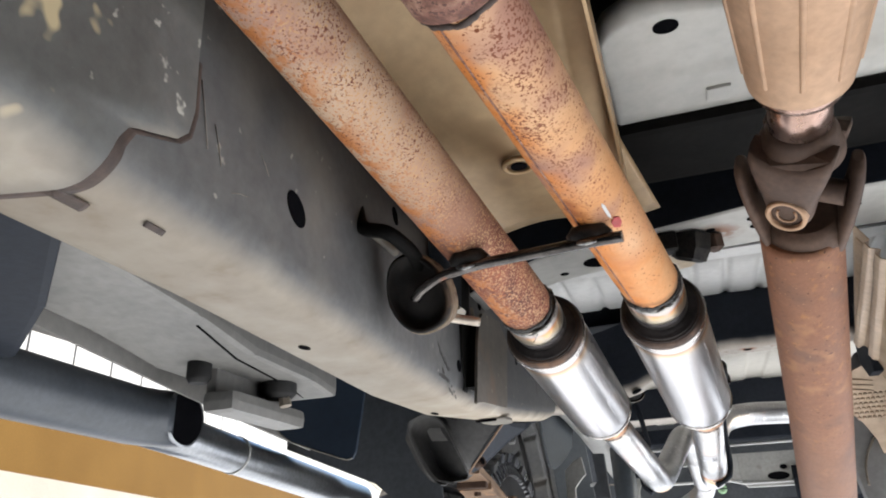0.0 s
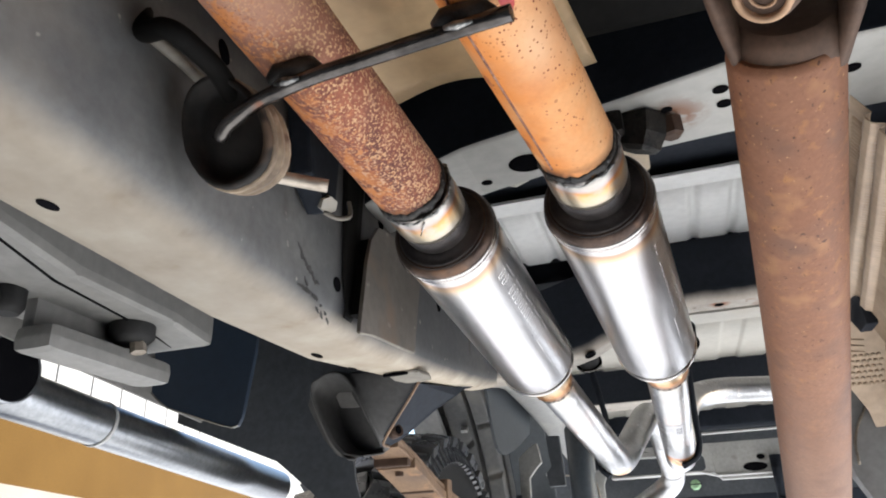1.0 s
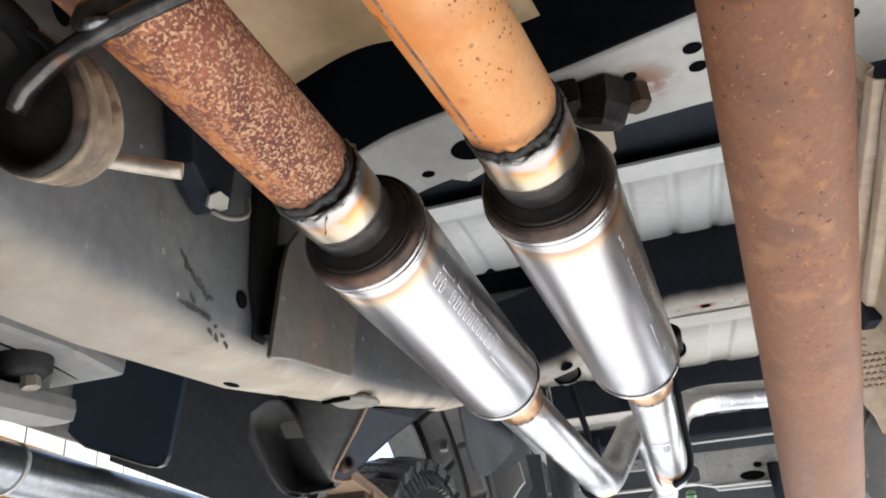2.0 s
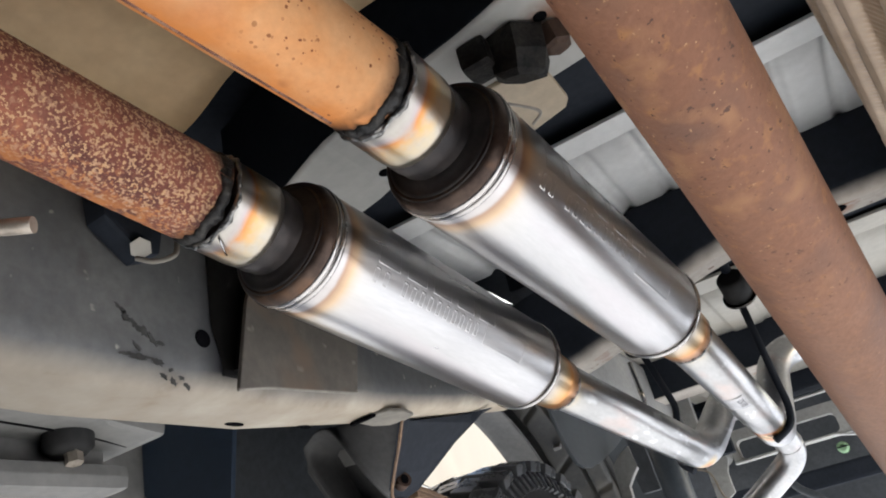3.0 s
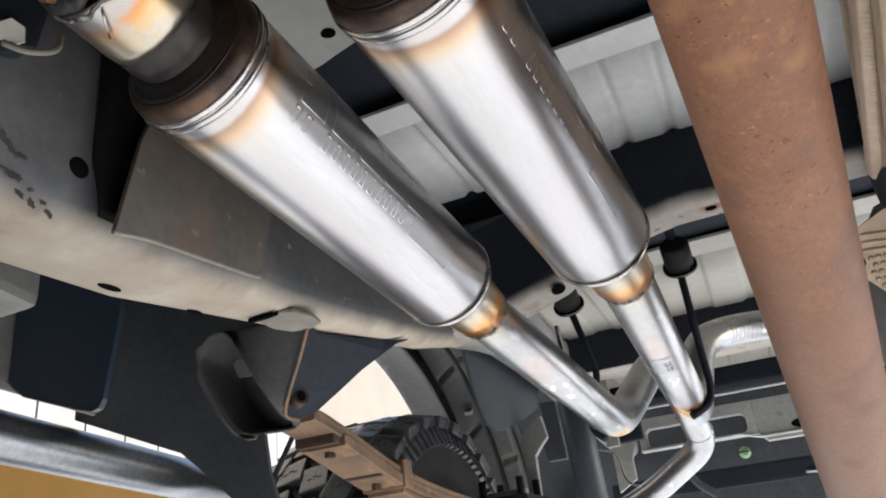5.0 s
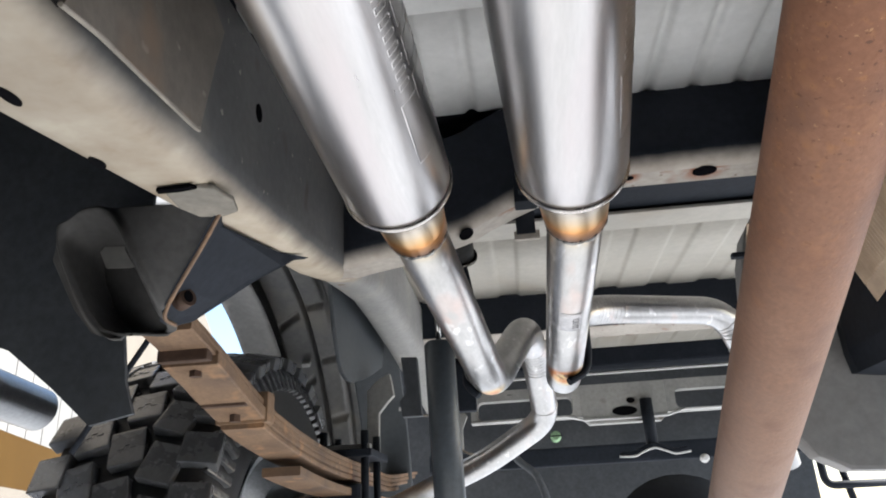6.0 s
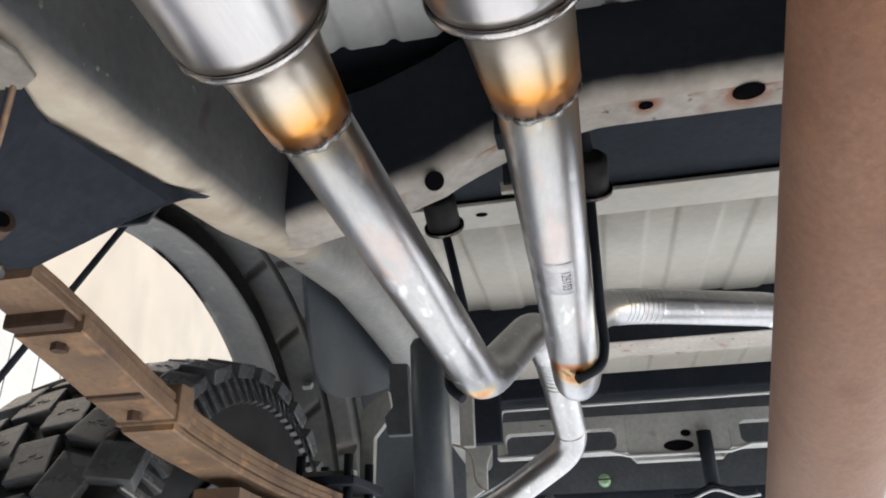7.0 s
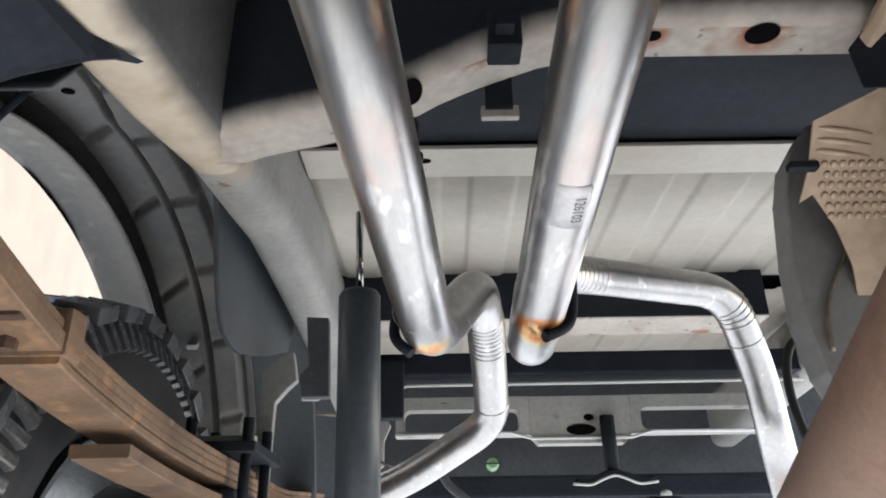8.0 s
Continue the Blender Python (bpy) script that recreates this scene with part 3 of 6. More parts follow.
def disc(bm, c, normal, rx, rz, depth=0.001, seg=20, spin=0.0):
    """A thin oval button on a surface."""
    q = Vector(normal).to_track_quat("Z", "Y").to_matrix().to_4x4()
    m = Matrix.Translation(c) @ q @ pose(0, 0, 0, 0, 0, spin)
    lo = [bm.verts.new(m @ Vector((rx * math.cos(a), rz * math.sin(a), 0))) for a in (2 * math.pi * k / seg for k in range(seg))]
    hi = [bm.verts.new(m @ Vector((rx * math.cos(a), rz * math.sin(a), depth))) for a in (2 * math.pi * k / seg for k in range(seg))]
    bm.faces.new(lo[::-1])
    bm.faces.new(hi)
    for k in range(seg):
        bm.faces.new((lo[k], lo[(k + 1) % seg], hi[(k + 1) % seg], hi[k]))
    return bm


def B():
    return bmesh.new()


def along(a, b, y):
    k = (y - a[1]) / (b[1] - a[1])
    return Vector([a[i] + k * (b[i] - a[i]) for i in range(3)])


def lerp(rows, y):
    for (a, *u), (b, *v) in zip(rows, rows[1:]):
        if y <= b:
            k = max(0.0, (y - a) / (b - a))
            return [p + k * (q - p) for p, q in zip(u, v)]
    return list(rows[-1][1:])


# ---- ground and surroundings ----
ground = tagged(part("ground", grid(B(), lambda u, v: (-60 + 120 * u, -60 + 120 * v, 0), 4, 4), "concrete", None), "pale sunlit concrete yard and workshop floor", "floor", kind="structure")


def wall_at(d, z):
    """A point of the shop wall d metres along it."""
    return Vector((-4 - 0.315 * d, 3.5 + 0.949 * d, z))


wall = tagged(thing("wall_west", "tall shop wall, white ribbed sheets over an ochre band", "wall"), kind="structure")
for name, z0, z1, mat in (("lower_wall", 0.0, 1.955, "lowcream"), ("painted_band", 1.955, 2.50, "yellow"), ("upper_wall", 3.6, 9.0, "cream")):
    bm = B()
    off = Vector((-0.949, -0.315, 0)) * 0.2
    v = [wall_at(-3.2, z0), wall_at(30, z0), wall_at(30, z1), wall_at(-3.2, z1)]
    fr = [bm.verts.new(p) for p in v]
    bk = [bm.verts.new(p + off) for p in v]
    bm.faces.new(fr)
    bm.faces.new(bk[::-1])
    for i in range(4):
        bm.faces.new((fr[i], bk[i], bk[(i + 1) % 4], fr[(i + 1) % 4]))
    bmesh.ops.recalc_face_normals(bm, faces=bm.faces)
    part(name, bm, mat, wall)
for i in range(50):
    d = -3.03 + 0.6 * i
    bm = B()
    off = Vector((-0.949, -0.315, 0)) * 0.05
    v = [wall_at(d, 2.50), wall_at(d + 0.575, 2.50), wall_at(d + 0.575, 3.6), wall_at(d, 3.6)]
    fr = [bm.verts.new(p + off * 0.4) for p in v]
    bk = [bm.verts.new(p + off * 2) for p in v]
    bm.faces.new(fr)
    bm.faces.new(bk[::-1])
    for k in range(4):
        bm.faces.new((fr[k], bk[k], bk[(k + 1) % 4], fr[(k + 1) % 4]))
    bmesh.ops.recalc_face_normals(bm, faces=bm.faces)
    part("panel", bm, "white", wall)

# Unseen bay, added to keep sun off the ground ahead of the truck.
shop = tagged(thing("unseen_shade_bay", "unseen dark bay added to shade the ground in front", "building"), kind="structure")
part("shade_bay_wall", box(B(), (3.2, -8, 0), (3.4, 0.4, 3.8)), "shadewall", shop)
part("shade_bay_wall", box(B(), (-3.2, -8, 0), (-3.0, 0.4, 3.8)), "shadewall", shop)
part("shade_bay_wall", box(B(), (-3.0, -8.2, 0), (3.2, -8.0, 3.8)), "shadewall", shop)
part("shade_bay_roof", box(B(), (-3.4, -8.2, 3.8), (3.4, 0.8, 3.95)), "shadewall", shop)

# ---- chassis frame ----
chassis = thing("chassis_frame", "worn grey ladder frame with dusty black crossmembers", "vehicle frame")
# y, bottom, top, inner side, outer side
RAIL = [(-1.2, 1.615, 1.83, -0.305, -0.415), (0.45, 1.612, 1.83, -0.308, -0.418), (0.85, 1.600, 1.82, -0.312, -0.424), (1.05, 1.606, 1.82, -0.313, -0.424), (1.25, 1.625, 1.83, -0.313, -0.402),
        (1.45, 1.650, 1.85, -0.313, -0.388), (1.6, 1.672, 1.87, -0.313, -0.385), (1.75, 1.708, 1.89, -0.313, -0.385), (1.95, 1.748, 1.905, -0.313, -0.40), (2.05, 1.760, 1.91, -0.313, -0.40), (2.2, 1.757, 1.91, -0.313, -0.40), (2.5, 1.742, 1.90, -0.313, -0.40), (3.4, 1.66, 1.82, -0.313, -0.40)]


def rail_sheet(side, first=0, last=92):
    """The rail's tube; side -1 mirrors it to the other side of the vehicle."""
    bm = B()
    ys = [-1.2 + 4.6 * i / 92 for i in range(first, last + 1)]
    rings = []
    for y in ys:
        zb, zt, xi, xo = lerp(RAIL, y)
        r = 0.030
        ring = []
        for cx, cz, a0 in ((xi - r, zb + r, 270), (xi - r, zt - r, 0), (xo + r, zt - r, 90), (xo + r, zb + r, 180)):
            for k in range(5):
                a = radians(a0 + 22.5 * k)
                ring.append(bm.verts.new(((cx + r * math.cos(a)) if side > 0 else 0.42 - (cx + r * math.cos(a)), y, cz + r * math.sin(a))))
        rings.append(ring)
    n = len(rings[0])
    for a, b in zip(rings, rings[1:]):
        for k in range(n):
            f = bm.faces.new((a[k], a[(k + 1) % n], b[(k + 1) % n], b[k]))
            f.smooth = True
    bmesh.ops.recalc_face_normals(bm, faces=bm.faces)
    return bm


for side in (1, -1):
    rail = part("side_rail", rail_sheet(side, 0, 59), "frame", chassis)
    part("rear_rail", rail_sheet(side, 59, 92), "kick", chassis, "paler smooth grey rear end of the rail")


def rail_skin(y, q, off):
    """A point just over the near rail: q runs down the inner side, round the lower corner and out along the bottom."""
    zb, zt, xi, xo = lerp(RAIL, y)
    r, drop = 0.030, 1.81 - zb - 0.030
    arc = r * math.pi / 2
    if q < drop:
        return Vector((xi + off, y, 1.81 - q))
    if q < drop + arc:
        a = (q - drop) / r
        return Vector((xi - r + (r + off) * math.cos(a), y, zb + r - (r + off) * math.sin(a)))
    return Vector((xi - r - (q - drop - arc), y, zb - off))


def skin_strip(first, last, q0, q1, nu, nv, off):
    """A sheet on the rail between y = first(q) and y = last(q)."""
    def f(u, v):
        q = q0 + (q1 - q0) * v
        return rail_skin(first(q) + (last(q) - first(q)) * u, q, off)
    return grid(B(), f, nu, nv, 0.0006)


# cover plate with its rolled lower lip, beside a recess whose shade is painted near-black
PLATE = [(0.948, 1.599), (0.985, 1.606), (1.04, 1.611), (1.110, 1.618), (1.116, 1.622), (1.134, 1.69), (1.146, 1.73), (1.10, 1.755), (1.0, 1.74), (0.978, 1.715), (0.967, 1.685)]
part("cover_plate", slab(B(), PLATE, "x", -0.299, -0.2945, 0.001), "plate", chassis)
part("plate_lip", sweep(B(), spline([(-0.2965, y, z) for y, z in PLATE[:5]], 5), 0.0016, 8), "dust", chassis, "pale rolled edge of the plate")
part("plate_edge", sweep(B(), spline([(-0.2965, y, z) for y, z in PLATE[4:7]], 5), 0.0013, 8), "dust", chassis)
part("plate_backing", slab(B(), [(0.962, 1.624), (1.10, 1.632), (1.125, 1.70), (1.09, 1.74), (0.985, 1.72)], "x", -0.3125, -0.300), "rod_shade_black", chassis)
part("recess", skin_strip(lambda q: 0.938 + 0.012 * max(0.0, (q - 0.15) / 0.04), lambda q: 0.998 - 0.028 * min(1.0, q / 0.2), 0.0, 0.192, 4, 30, 0.0006), "rod_shade_black", chassis, "near-black strip, shade painted on the rail")
# overlapping front sleeve of the rail with its stepped edge
SLEEVE = [(0.0, 0.335), (0.075, 0.336), (0.116, 0.338), (0.136, 0.334), (0.146, 0.324), (0.151, 0.310), (0.160, 0.284), (0.172, 0.276), (0.20, 0.273), (0.23, 0.266), (0.285, 0.252)]
EDGE_AT = lambda q: lerp(SLEEVE, q)[0]
part("rail_sleeve", skin_strip(lambda q: -1.2, EDGE_AT, 0.0, 0.285, 30, 90, 0.0035), "sleeveplate", chassis)
part("sleeve_gap", skin_strip(lambda q: EDGE_AT(q) - 0.001, lambda q: EDGE_AT(q) + 0.0065 + 0.004 * min(1.0, max(0.0, (q - 0.15) / 0.03)), 0.075, 0.270, 3, 80, 0.0012), "gap", chassis, "dark rusty gap along the sleeve edge")
part("sleeve_gap", skin_strip(lambda q: 0.272 + 0.10 * max(0.0, 0.225 - q), lambda q: 0.300 - 0.5 * max(0.0, 0.222 - q), 0.214, 0.226, 8, 4, 0.0012), "gap", chassis)
part("drip", skin_strip(lambda q: 0.332 + 0.4 * (q - 0.205), lambda q: 0.350 + 0.4 * (q - 0.205), 0.203, 0.208, 6, 4, 0.0008), "gap", chassis)
for y, z, ry, rz, sp in ((0.480, 1.684, 0.017, 0.012, 50), (0.928, 1.647, 0.008, 0.008, 0), (1.279, 1.734, 0.010, 0.008, 0), (1.05, 1.77, 0.008, 0.008, 0), (0.702, 1.774, 0.011, 0.007, 30)):
    part("rail_hole", disc(B(), (lerp(RAIL, y)[2] - 0.0005, y, z), (1, 0, 0), rz, ry, 0.0015, spin=sp), "hole", chassis)
for x, y, z, a, b in ((-0.375, 0.62, 1.606, 0.005, 0.009), (-0.385, 1.03, 1.604, 0.005, 0.012), (-0.39, 1.14, 1.613, 0.005, 0.010)):
    part("rail_hole", disc(B(), (x, y, lerp(RAIL, y)[0]), (0, 0, -1), a, b, 0.0007), "hole", chassis)


# dark smears and scratches on the inner side of the rail
rnd = random.Random(5)
for y, z, ln, hg, tilt in ((0.847, 1.656, 0.012, 0.004, -0.6), (0.852, 1.650, 0.010, 0.006, -0.9), (0.860, 1.645, 0.014, 0.005, -0.8), (0.868, 1.641, 0.012, 0.007, -0.6), (0.876, 1.636, 0.012, 0.005, -0.9), (0.884, 1.634, 0.009, 0.003, -0.2), (0.862, 1.627, 0.010, 0.003, -0.8),
                            (0.852, 1.620, 0.012, 0.003, 0.1), (0.864, 1.619, 0.020, 0.005, 0.05), (0.880, 1.618, 0.014, 0.006, -0.2), (0.886, 1.607, 0.007, 0.005, -0.5), (0.895, 1.604, 0.008, 0.005, -0.8), (0.903, 1.608, 0.006, 0.004, -0.2), (0.908, 1.602, 0.008, 0.005, -0.6), (0.893, 1.613, 0.006, 0.003, 0.4)):
    pl = []
    for k in range(22):
        a = 2 * math.pi * k / 22
        r = 0.55 + 0.75 * rnd.random()
        p, q = ln * r * math.cos(a) / 2, hg * r * math.sin(a) / 2
        pl.append((y + p * math.cos(tilt) - q * math.sin(tilt), z + p * math.sin(tilt) + q * math.cos(tilt)))
    part("grease_smear", slab(B(), pl, "x", -0.3125, -0.3116 - 0.03 * max(0.0, 1.625 - z)), "smear", chassis)
for y, z, ln, tilt in ((0.352, 1.70, 0.05, -1.3), (0.37, 1.685, 0.03, -1.2), (0.43, 1.70, 0.018, -0.8), (0.40, 1.66, 0.02, 0.3)):
    c, d = math.cos(tilt) * ln / 2, math.sin(tilt) * ln / 2
    part("scratch", sweep(B(), [(-0.3072 - 0.01 * (y - 0.35), y - c, z - d), (-0.3070 - 0.01 * (y - 0.35), y, z + 0.001), (-0.3072 - 0.01 * (y - 0.35), y + c, z + d)], 0.0004, 6), "dust", chassis)


def crossmember(name, xs, zbot, ztop, y0, y1, mat, bottom, soft=0.006, edge=""):
    """A lofted hat beam across the frame: dark box, dusty bottom with painted-in light."""
    bm = B()
    rings = []
    for x in xs:
        zb, zt, ya, yb = zbot(x), ztop(x), y0(x), y1(x)
        front = [(x, ya + soft * (1 - math.cos(a)), zb + soft * (1 - math.sin(a))) for a in (math.pi / 2 * k / 6 for k in range(7))]
        rings.append([bm.verts.new(p) for p in (*front, (x, yb - 0.006, zb), (x, yb, zb + 0.006), (x, yb, zt), (x, ya, zt))])
    for a, b in zip(rings, rings[1:]):
        for k in range(11):
            f = bm.faces.new((a[k], a[(k + 1) % 11], b[(k + 1) % 11], b[k]))
            f.smooth = k < 6
    bm.faces.new(rings[0])
    bm.faces.new(rings[-1][::-1])
    bmesh.ops.recalc_face_normals(bm, faces=bm.faces)
    ob = part(name, bm, mat, chassis)
    ob.data.materials.append(M[bottom])
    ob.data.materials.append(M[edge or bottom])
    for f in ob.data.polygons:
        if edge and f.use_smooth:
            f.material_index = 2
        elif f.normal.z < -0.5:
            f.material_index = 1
    return ob


XS = [-0.345 + 0.02 * i for i in range(47)]
arch = lambda x: lerp([(-0.4, 1.705), (-0.3, 1.698), (-0.2, 1.706), (-0.125, 1.722), (-0.06, 1.752), (0.0, 1.775), (0.06, 1.786), (0.35, 1.786), (0.45, 1.76), (0.6, 1.67)], x)[0]
swing = lambda x: lerp([(-0.35, 0.054), (-0.31, 0.048), (-0.28, 0.036), (-0.22, 0.026), (-0.14, 0.008), (-0.10, 0.0), (1.0, 0.0)], x)[0]
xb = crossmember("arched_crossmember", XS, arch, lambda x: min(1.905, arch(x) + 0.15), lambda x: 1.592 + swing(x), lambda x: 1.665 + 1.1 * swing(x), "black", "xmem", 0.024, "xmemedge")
for x, y, a, b in ((0.214, 1.625, 0.017, 0.015), (0.107, 1.626, 0.008, 0.007), (-0.130, 1.622, 0.020, 0.011)):
    part("crossmember_hole", disc(B(), (x, y, arch(x) - 0.0012), (0.0 if x > 0 else 0.38, 0, -1), a, b, 0.0006), "hole", xb)

bm = B()
box(bm, (-0.058, 1.590, 1.748), (-0.026, 1.622, 1.79), 0.004)
box(bm, (-0.052, 1.575, 1.758), (-0.034, 1.592, 1.766), 0.003)
part("brake_line_bracket", bm, "black", xb)

part("tab", box(B(), (-0.062, 1.668, 1.722), (-0.024, 1.676, 1.736), 0.002), "xmem", xb)
part("tab_stem", box(B(), (-0.058, 1.664, 1.73), (-0.030, 1.668, 1.80), 0.001), "black", xb)
ya0 = lambda x: lerp([(-0.35, 1.01), (-0.2, 0.972), (-0.02, 0.945), (0.1, 0.915), (0.6, 0.905)], x)[0]
za = lambda x: lerp([(-0.35, 1.76), (-0.25, 1.790), (-0.18, 1.803), (-0.1, 1.806), (0.6, 1.806)], x)[0]
xa = crossmember("cab_crossmember", XS, za, lambda x: 1.93, ya0, lambda x: ya0(x) + lerp([(-0.35, 0.08), (-0.2, 0.12), (-0.05, 0.115), (0.1, 0.138), (0.6, 0.14)], x)[0], "black", "grey")
for x, y, a in ((0.093, 0.957, 0.008), (0.098, 0.985, 0.008), (0.215, 0.965, 0.008), (0.04, 0.975, 0.006), (-0.12, 1.03, 0.022), (-0.175, 1.055, 0.007)):
    part("crossmember_hole", disc(B(), (x, y, za(x) - 0.0004), (0, 0, -1), a, a * 0.9, 0.0008), "hole", xa)
# rusty bolted lug on the cab crossmember
bm = B()
sweep(bm, [(0.012, 0.985, 1.806), (0.010, 0.987, 1.785), (0.006, 0.990, 1.774), (0.005, 0.991, 1.771)], [0.028, 0.027, 0.024, 0.016], 6, smooth=False)
box(bm, (-0.032, 0.955, 1.780), (-0.005, 0.985, 1.806), 0.006)
lug = part("bolted_lug", bm, "char", xa, "dark rusty bolted lug")

part("nut", sweep(B(), [(0.040, 0.992, 1.803), (0.042, 0.994, 1.785), (0.042, 0.994, 1.782)], [0.014, 0.013, 0.008], 6, smooth=False), "brown", lug)
tab = part("cream_tab", slab(B(), [(-0.040, 1.02), (0.017, 1.02), (0.017, 1.090), (0.010, 1.101), (-0.033, 1.113), (-0.044, 1.104)], "z", 1.801, 1.808, 0.002), "tantab", xa)
part("tab_groove", sweep(B(), spline([(-0.030, 1.05, 1.8012), (-0.012, 1.085, 1.8012), (-0.026, 1.100, 1.8012)], 5), 0.0018, 6), "xmem", tab)
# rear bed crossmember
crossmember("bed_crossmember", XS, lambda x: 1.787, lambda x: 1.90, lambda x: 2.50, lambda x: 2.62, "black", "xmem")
# rear end beam with window openings


def window_plate(x0, x1, z0, z1, wx0, wx1, wz0, wz1, y0, y1, r=0.016):
    """A plate with one round-cornered window."""
    bm = B()
    cx, cz = (wx0 + wx1) / 2, (wz0 + wz1) / 2
    inner, outer = [], []
    for qx, qz, a0, ex, ez in ((wx1 - r, wz1 - r, 0, x1, z1), (wx0 + r, wz1 - r, 90, x0, z1), (wx0 + r, wz0 + r, 180, x0, z0), (wx1 - r, wz0 + r, 270, x1, z0)):
        for k in range(7):
            a = radians(a0 + 15 * k)
            p = (qx + r * math.cos(a), qz + r * math.sin(a))
            inner.append(p)
            vertical = abs(math.cos(a)) > abs(math.sin(a))
            outer.append((ex, ez) if k == 3 else ((ex, p[1]) if vertical else (p[0], ez)))
    n = len(inner)
    rows = [[bm.verts.new((x, y, z)) for x, z in ring] for ring, y in ((outer, y1), (outer, y0), (inner, y0 - 0.003), (inner, y1))]
    for a, b in zip(rows, rows[1:] + rows[:1]):
        for k in range(n):
            bm.faces.new((a[k], a[(k + 1) % n], b[(k + 1) % n], b[k]))
    bmesh.ops.recalc_face_normals(bm, faces=bm.faces)
    return bm


bm = slab(B(), [(0.095, 1.602), (0.115, 1.580), (0.315, 1.580), (0.335, 1.602), (0.335, 1.692), (0.095, 1.692)], "y", 2.79, 2.83, 0.003)
rear = part("rear_beam", bm, "beam", chassis)
part("window_frame", window_plate(-0.22, 0.095, 1.602, 1.692, -0.20, 0.072, 1.609, 1.662, 2.79, 2.83), "beam", rear)
part("window_frame", window_plate(0.335, 0.66, 1.602, 1.692, 0.358, 0.64, 1.609, 1.662, 2.79, 2.83), "beam", rear)
part("lower_edge", sweep(B(), [(-0.22, 2.786, 1.604), (0.05, 2.786, 1.606), (0.10, 2.786, 1.592), (0.33, 2.786, 1.592), (0.38, 2.786, 1.606), (0.66, 2.786, 1.604)], 0.0035, 8), "primer", rear)
part("beam_hole", disc(B(), (-0.105, 2.7895, 1.675), (0, -1, 0), 0.010, 0.004, 0.001), "hole", rear)
part("end_bracket", box(B(), (-0.267, 2.70, 1.627), (-0.197, 2.735, 1.76), 0.006), "black", chassis)
part("end_gusset", slab(B(), [(-0.296, 1.50), (-0.296, 1.636), (-0.238, 1.636), (-0.228, 1.62), (-0.243, 1.585), (-0.243, 1.53)], "y", 2.75, 2.765, 0.003), "beam", chassis)
part("beam_hole", disc(B(), (0.215, 2.7895, 1.612), (0, -1, 0), 0.035, 0.013, 0.001), "hole", rear)
part("beam_hole", disc(B(), (0.235, 2.7895, 1.64), (0, -1, 0), 0.012, 0.008, 0.001), "hole", rear)
part("upper_beam", box(B(), (-0.27, 2.74, 1.735), (0.95, 2.83, 1.787), 0.006), "black", chassis)
part("pipe_line", sweep(B(), filleted([(-0.207, 2.78, 1.69), (-0.205, 2.78, 1.719), (0.9, 2.78, 1.722), (0.93, 2.78, 1.68)], 0.03), 0.0042, 8), "primer", chassis, "thin bright brake line")
# spare wheel winch
winch = thing("spare_wheel_winch", "dark spare wheel carrier hanging on a short post", "winch")
part("post", sweep(B(), [(0.275, 2.78, 1.64), (0.275, 2.775, 1.505)], 0.017, 16), "black", winch)
part("cross_bar", sweep(B(), spline([(0.185, 2.76, 1.492), (0.22, 2.76, 1.492), (0.245, 2.76, 1.503), (0.275, 2.76, 1.512), (0.305, 2.76, 1.503), (0.33, 2.76, 1.494), (0.365, 2.76, 1.497)], 4), 0.0065, 10), "black", winch)
part("cross_bar_edge", sweep(B(), spline([(0.180, 2.752, 1.486), (0.22, 2.752, 1.484), (0.245, 2.752, 1.494), (0.275, 2.752, 1.503), (0.305, 2.752, 1.494), (0.33, 2.752, 1.485), (0.370, 2.752, 1.489)], 4), 0.0028, 8), "primer", winch)

# ---- cab floor and bed ----
cab = tagged(thing("floor_pan", "grey cab floor pan with pressed ribs and holes", "floor pan"), kind="structure")


EDGE_Y = lambda x: lerp([(-0.053, 0.596), (-0.041, 0.573), (-0.022, 0.560), (0.003, 0.557), (0.066, 0.571), (0.12, 0.585), (0.30, 0.60)], x)[0]


def pan_strip(x0, x1, first):
    """A strip of the floor pan that starts at y = first(x); its front edge is rolled up."""
    def f(u, v):
        x = x0 + (x1 - x0) * u
        y0 = first(x)
        y = y0 + (0.85 - y0) * v
        step = 0.004 * min(1.0, max(0.0, (y - 0.655 - 0.12 * (x - 0.02)) / 0.012)) * (-0.053 < x < 0.3)
        return (x, y, 1.862 - step + 0.02 * max(0.0, 1 - v * 40) * (y0 > 0))
    return f


part("panel", grid(B(), pan_strip(-1.0, -0.292, lambda x: -1.2), 30, 40, 0.002), "grey", cab)
part("panel", grid(B(), pan_strip(-0.053, 0.30, EDGE_Y), 60, 60, 0.002), "grey", cab)
part("panel", grid(B(), pan_strip(0.30, 1.1, lambda x: -1.2), 20, 40, 0.002), "grey", cab)
part("underlay", box(B(), (-1.0, -1.2, 1.965), (1.2, 1.15, 1.985)), "black", cab)
part("panel_hole", disc(B(), (0.011, 0.588, 1.8605), (0, 0, -1), 0.012, 0.010, 0.0015), "hole", cab)
part("tab", box(B(), (0.045, 0.70, 1.852), (0.07, 0.725, 1.862), 0.003), "grey", cab)
# Near-black beam stands for an unlit gap in the floor, its shade painted on.
part("unlit_gap_beam", box(B(), (-0.25, 0.742, 1.842), (0.9, 0.88, 1.93), 0.01), "rod_shade_black", cab)
bed = tagged(thing("bed_floor", "cream ribbed pickup bed floor seen from below", "bed floor"), kind="structure")


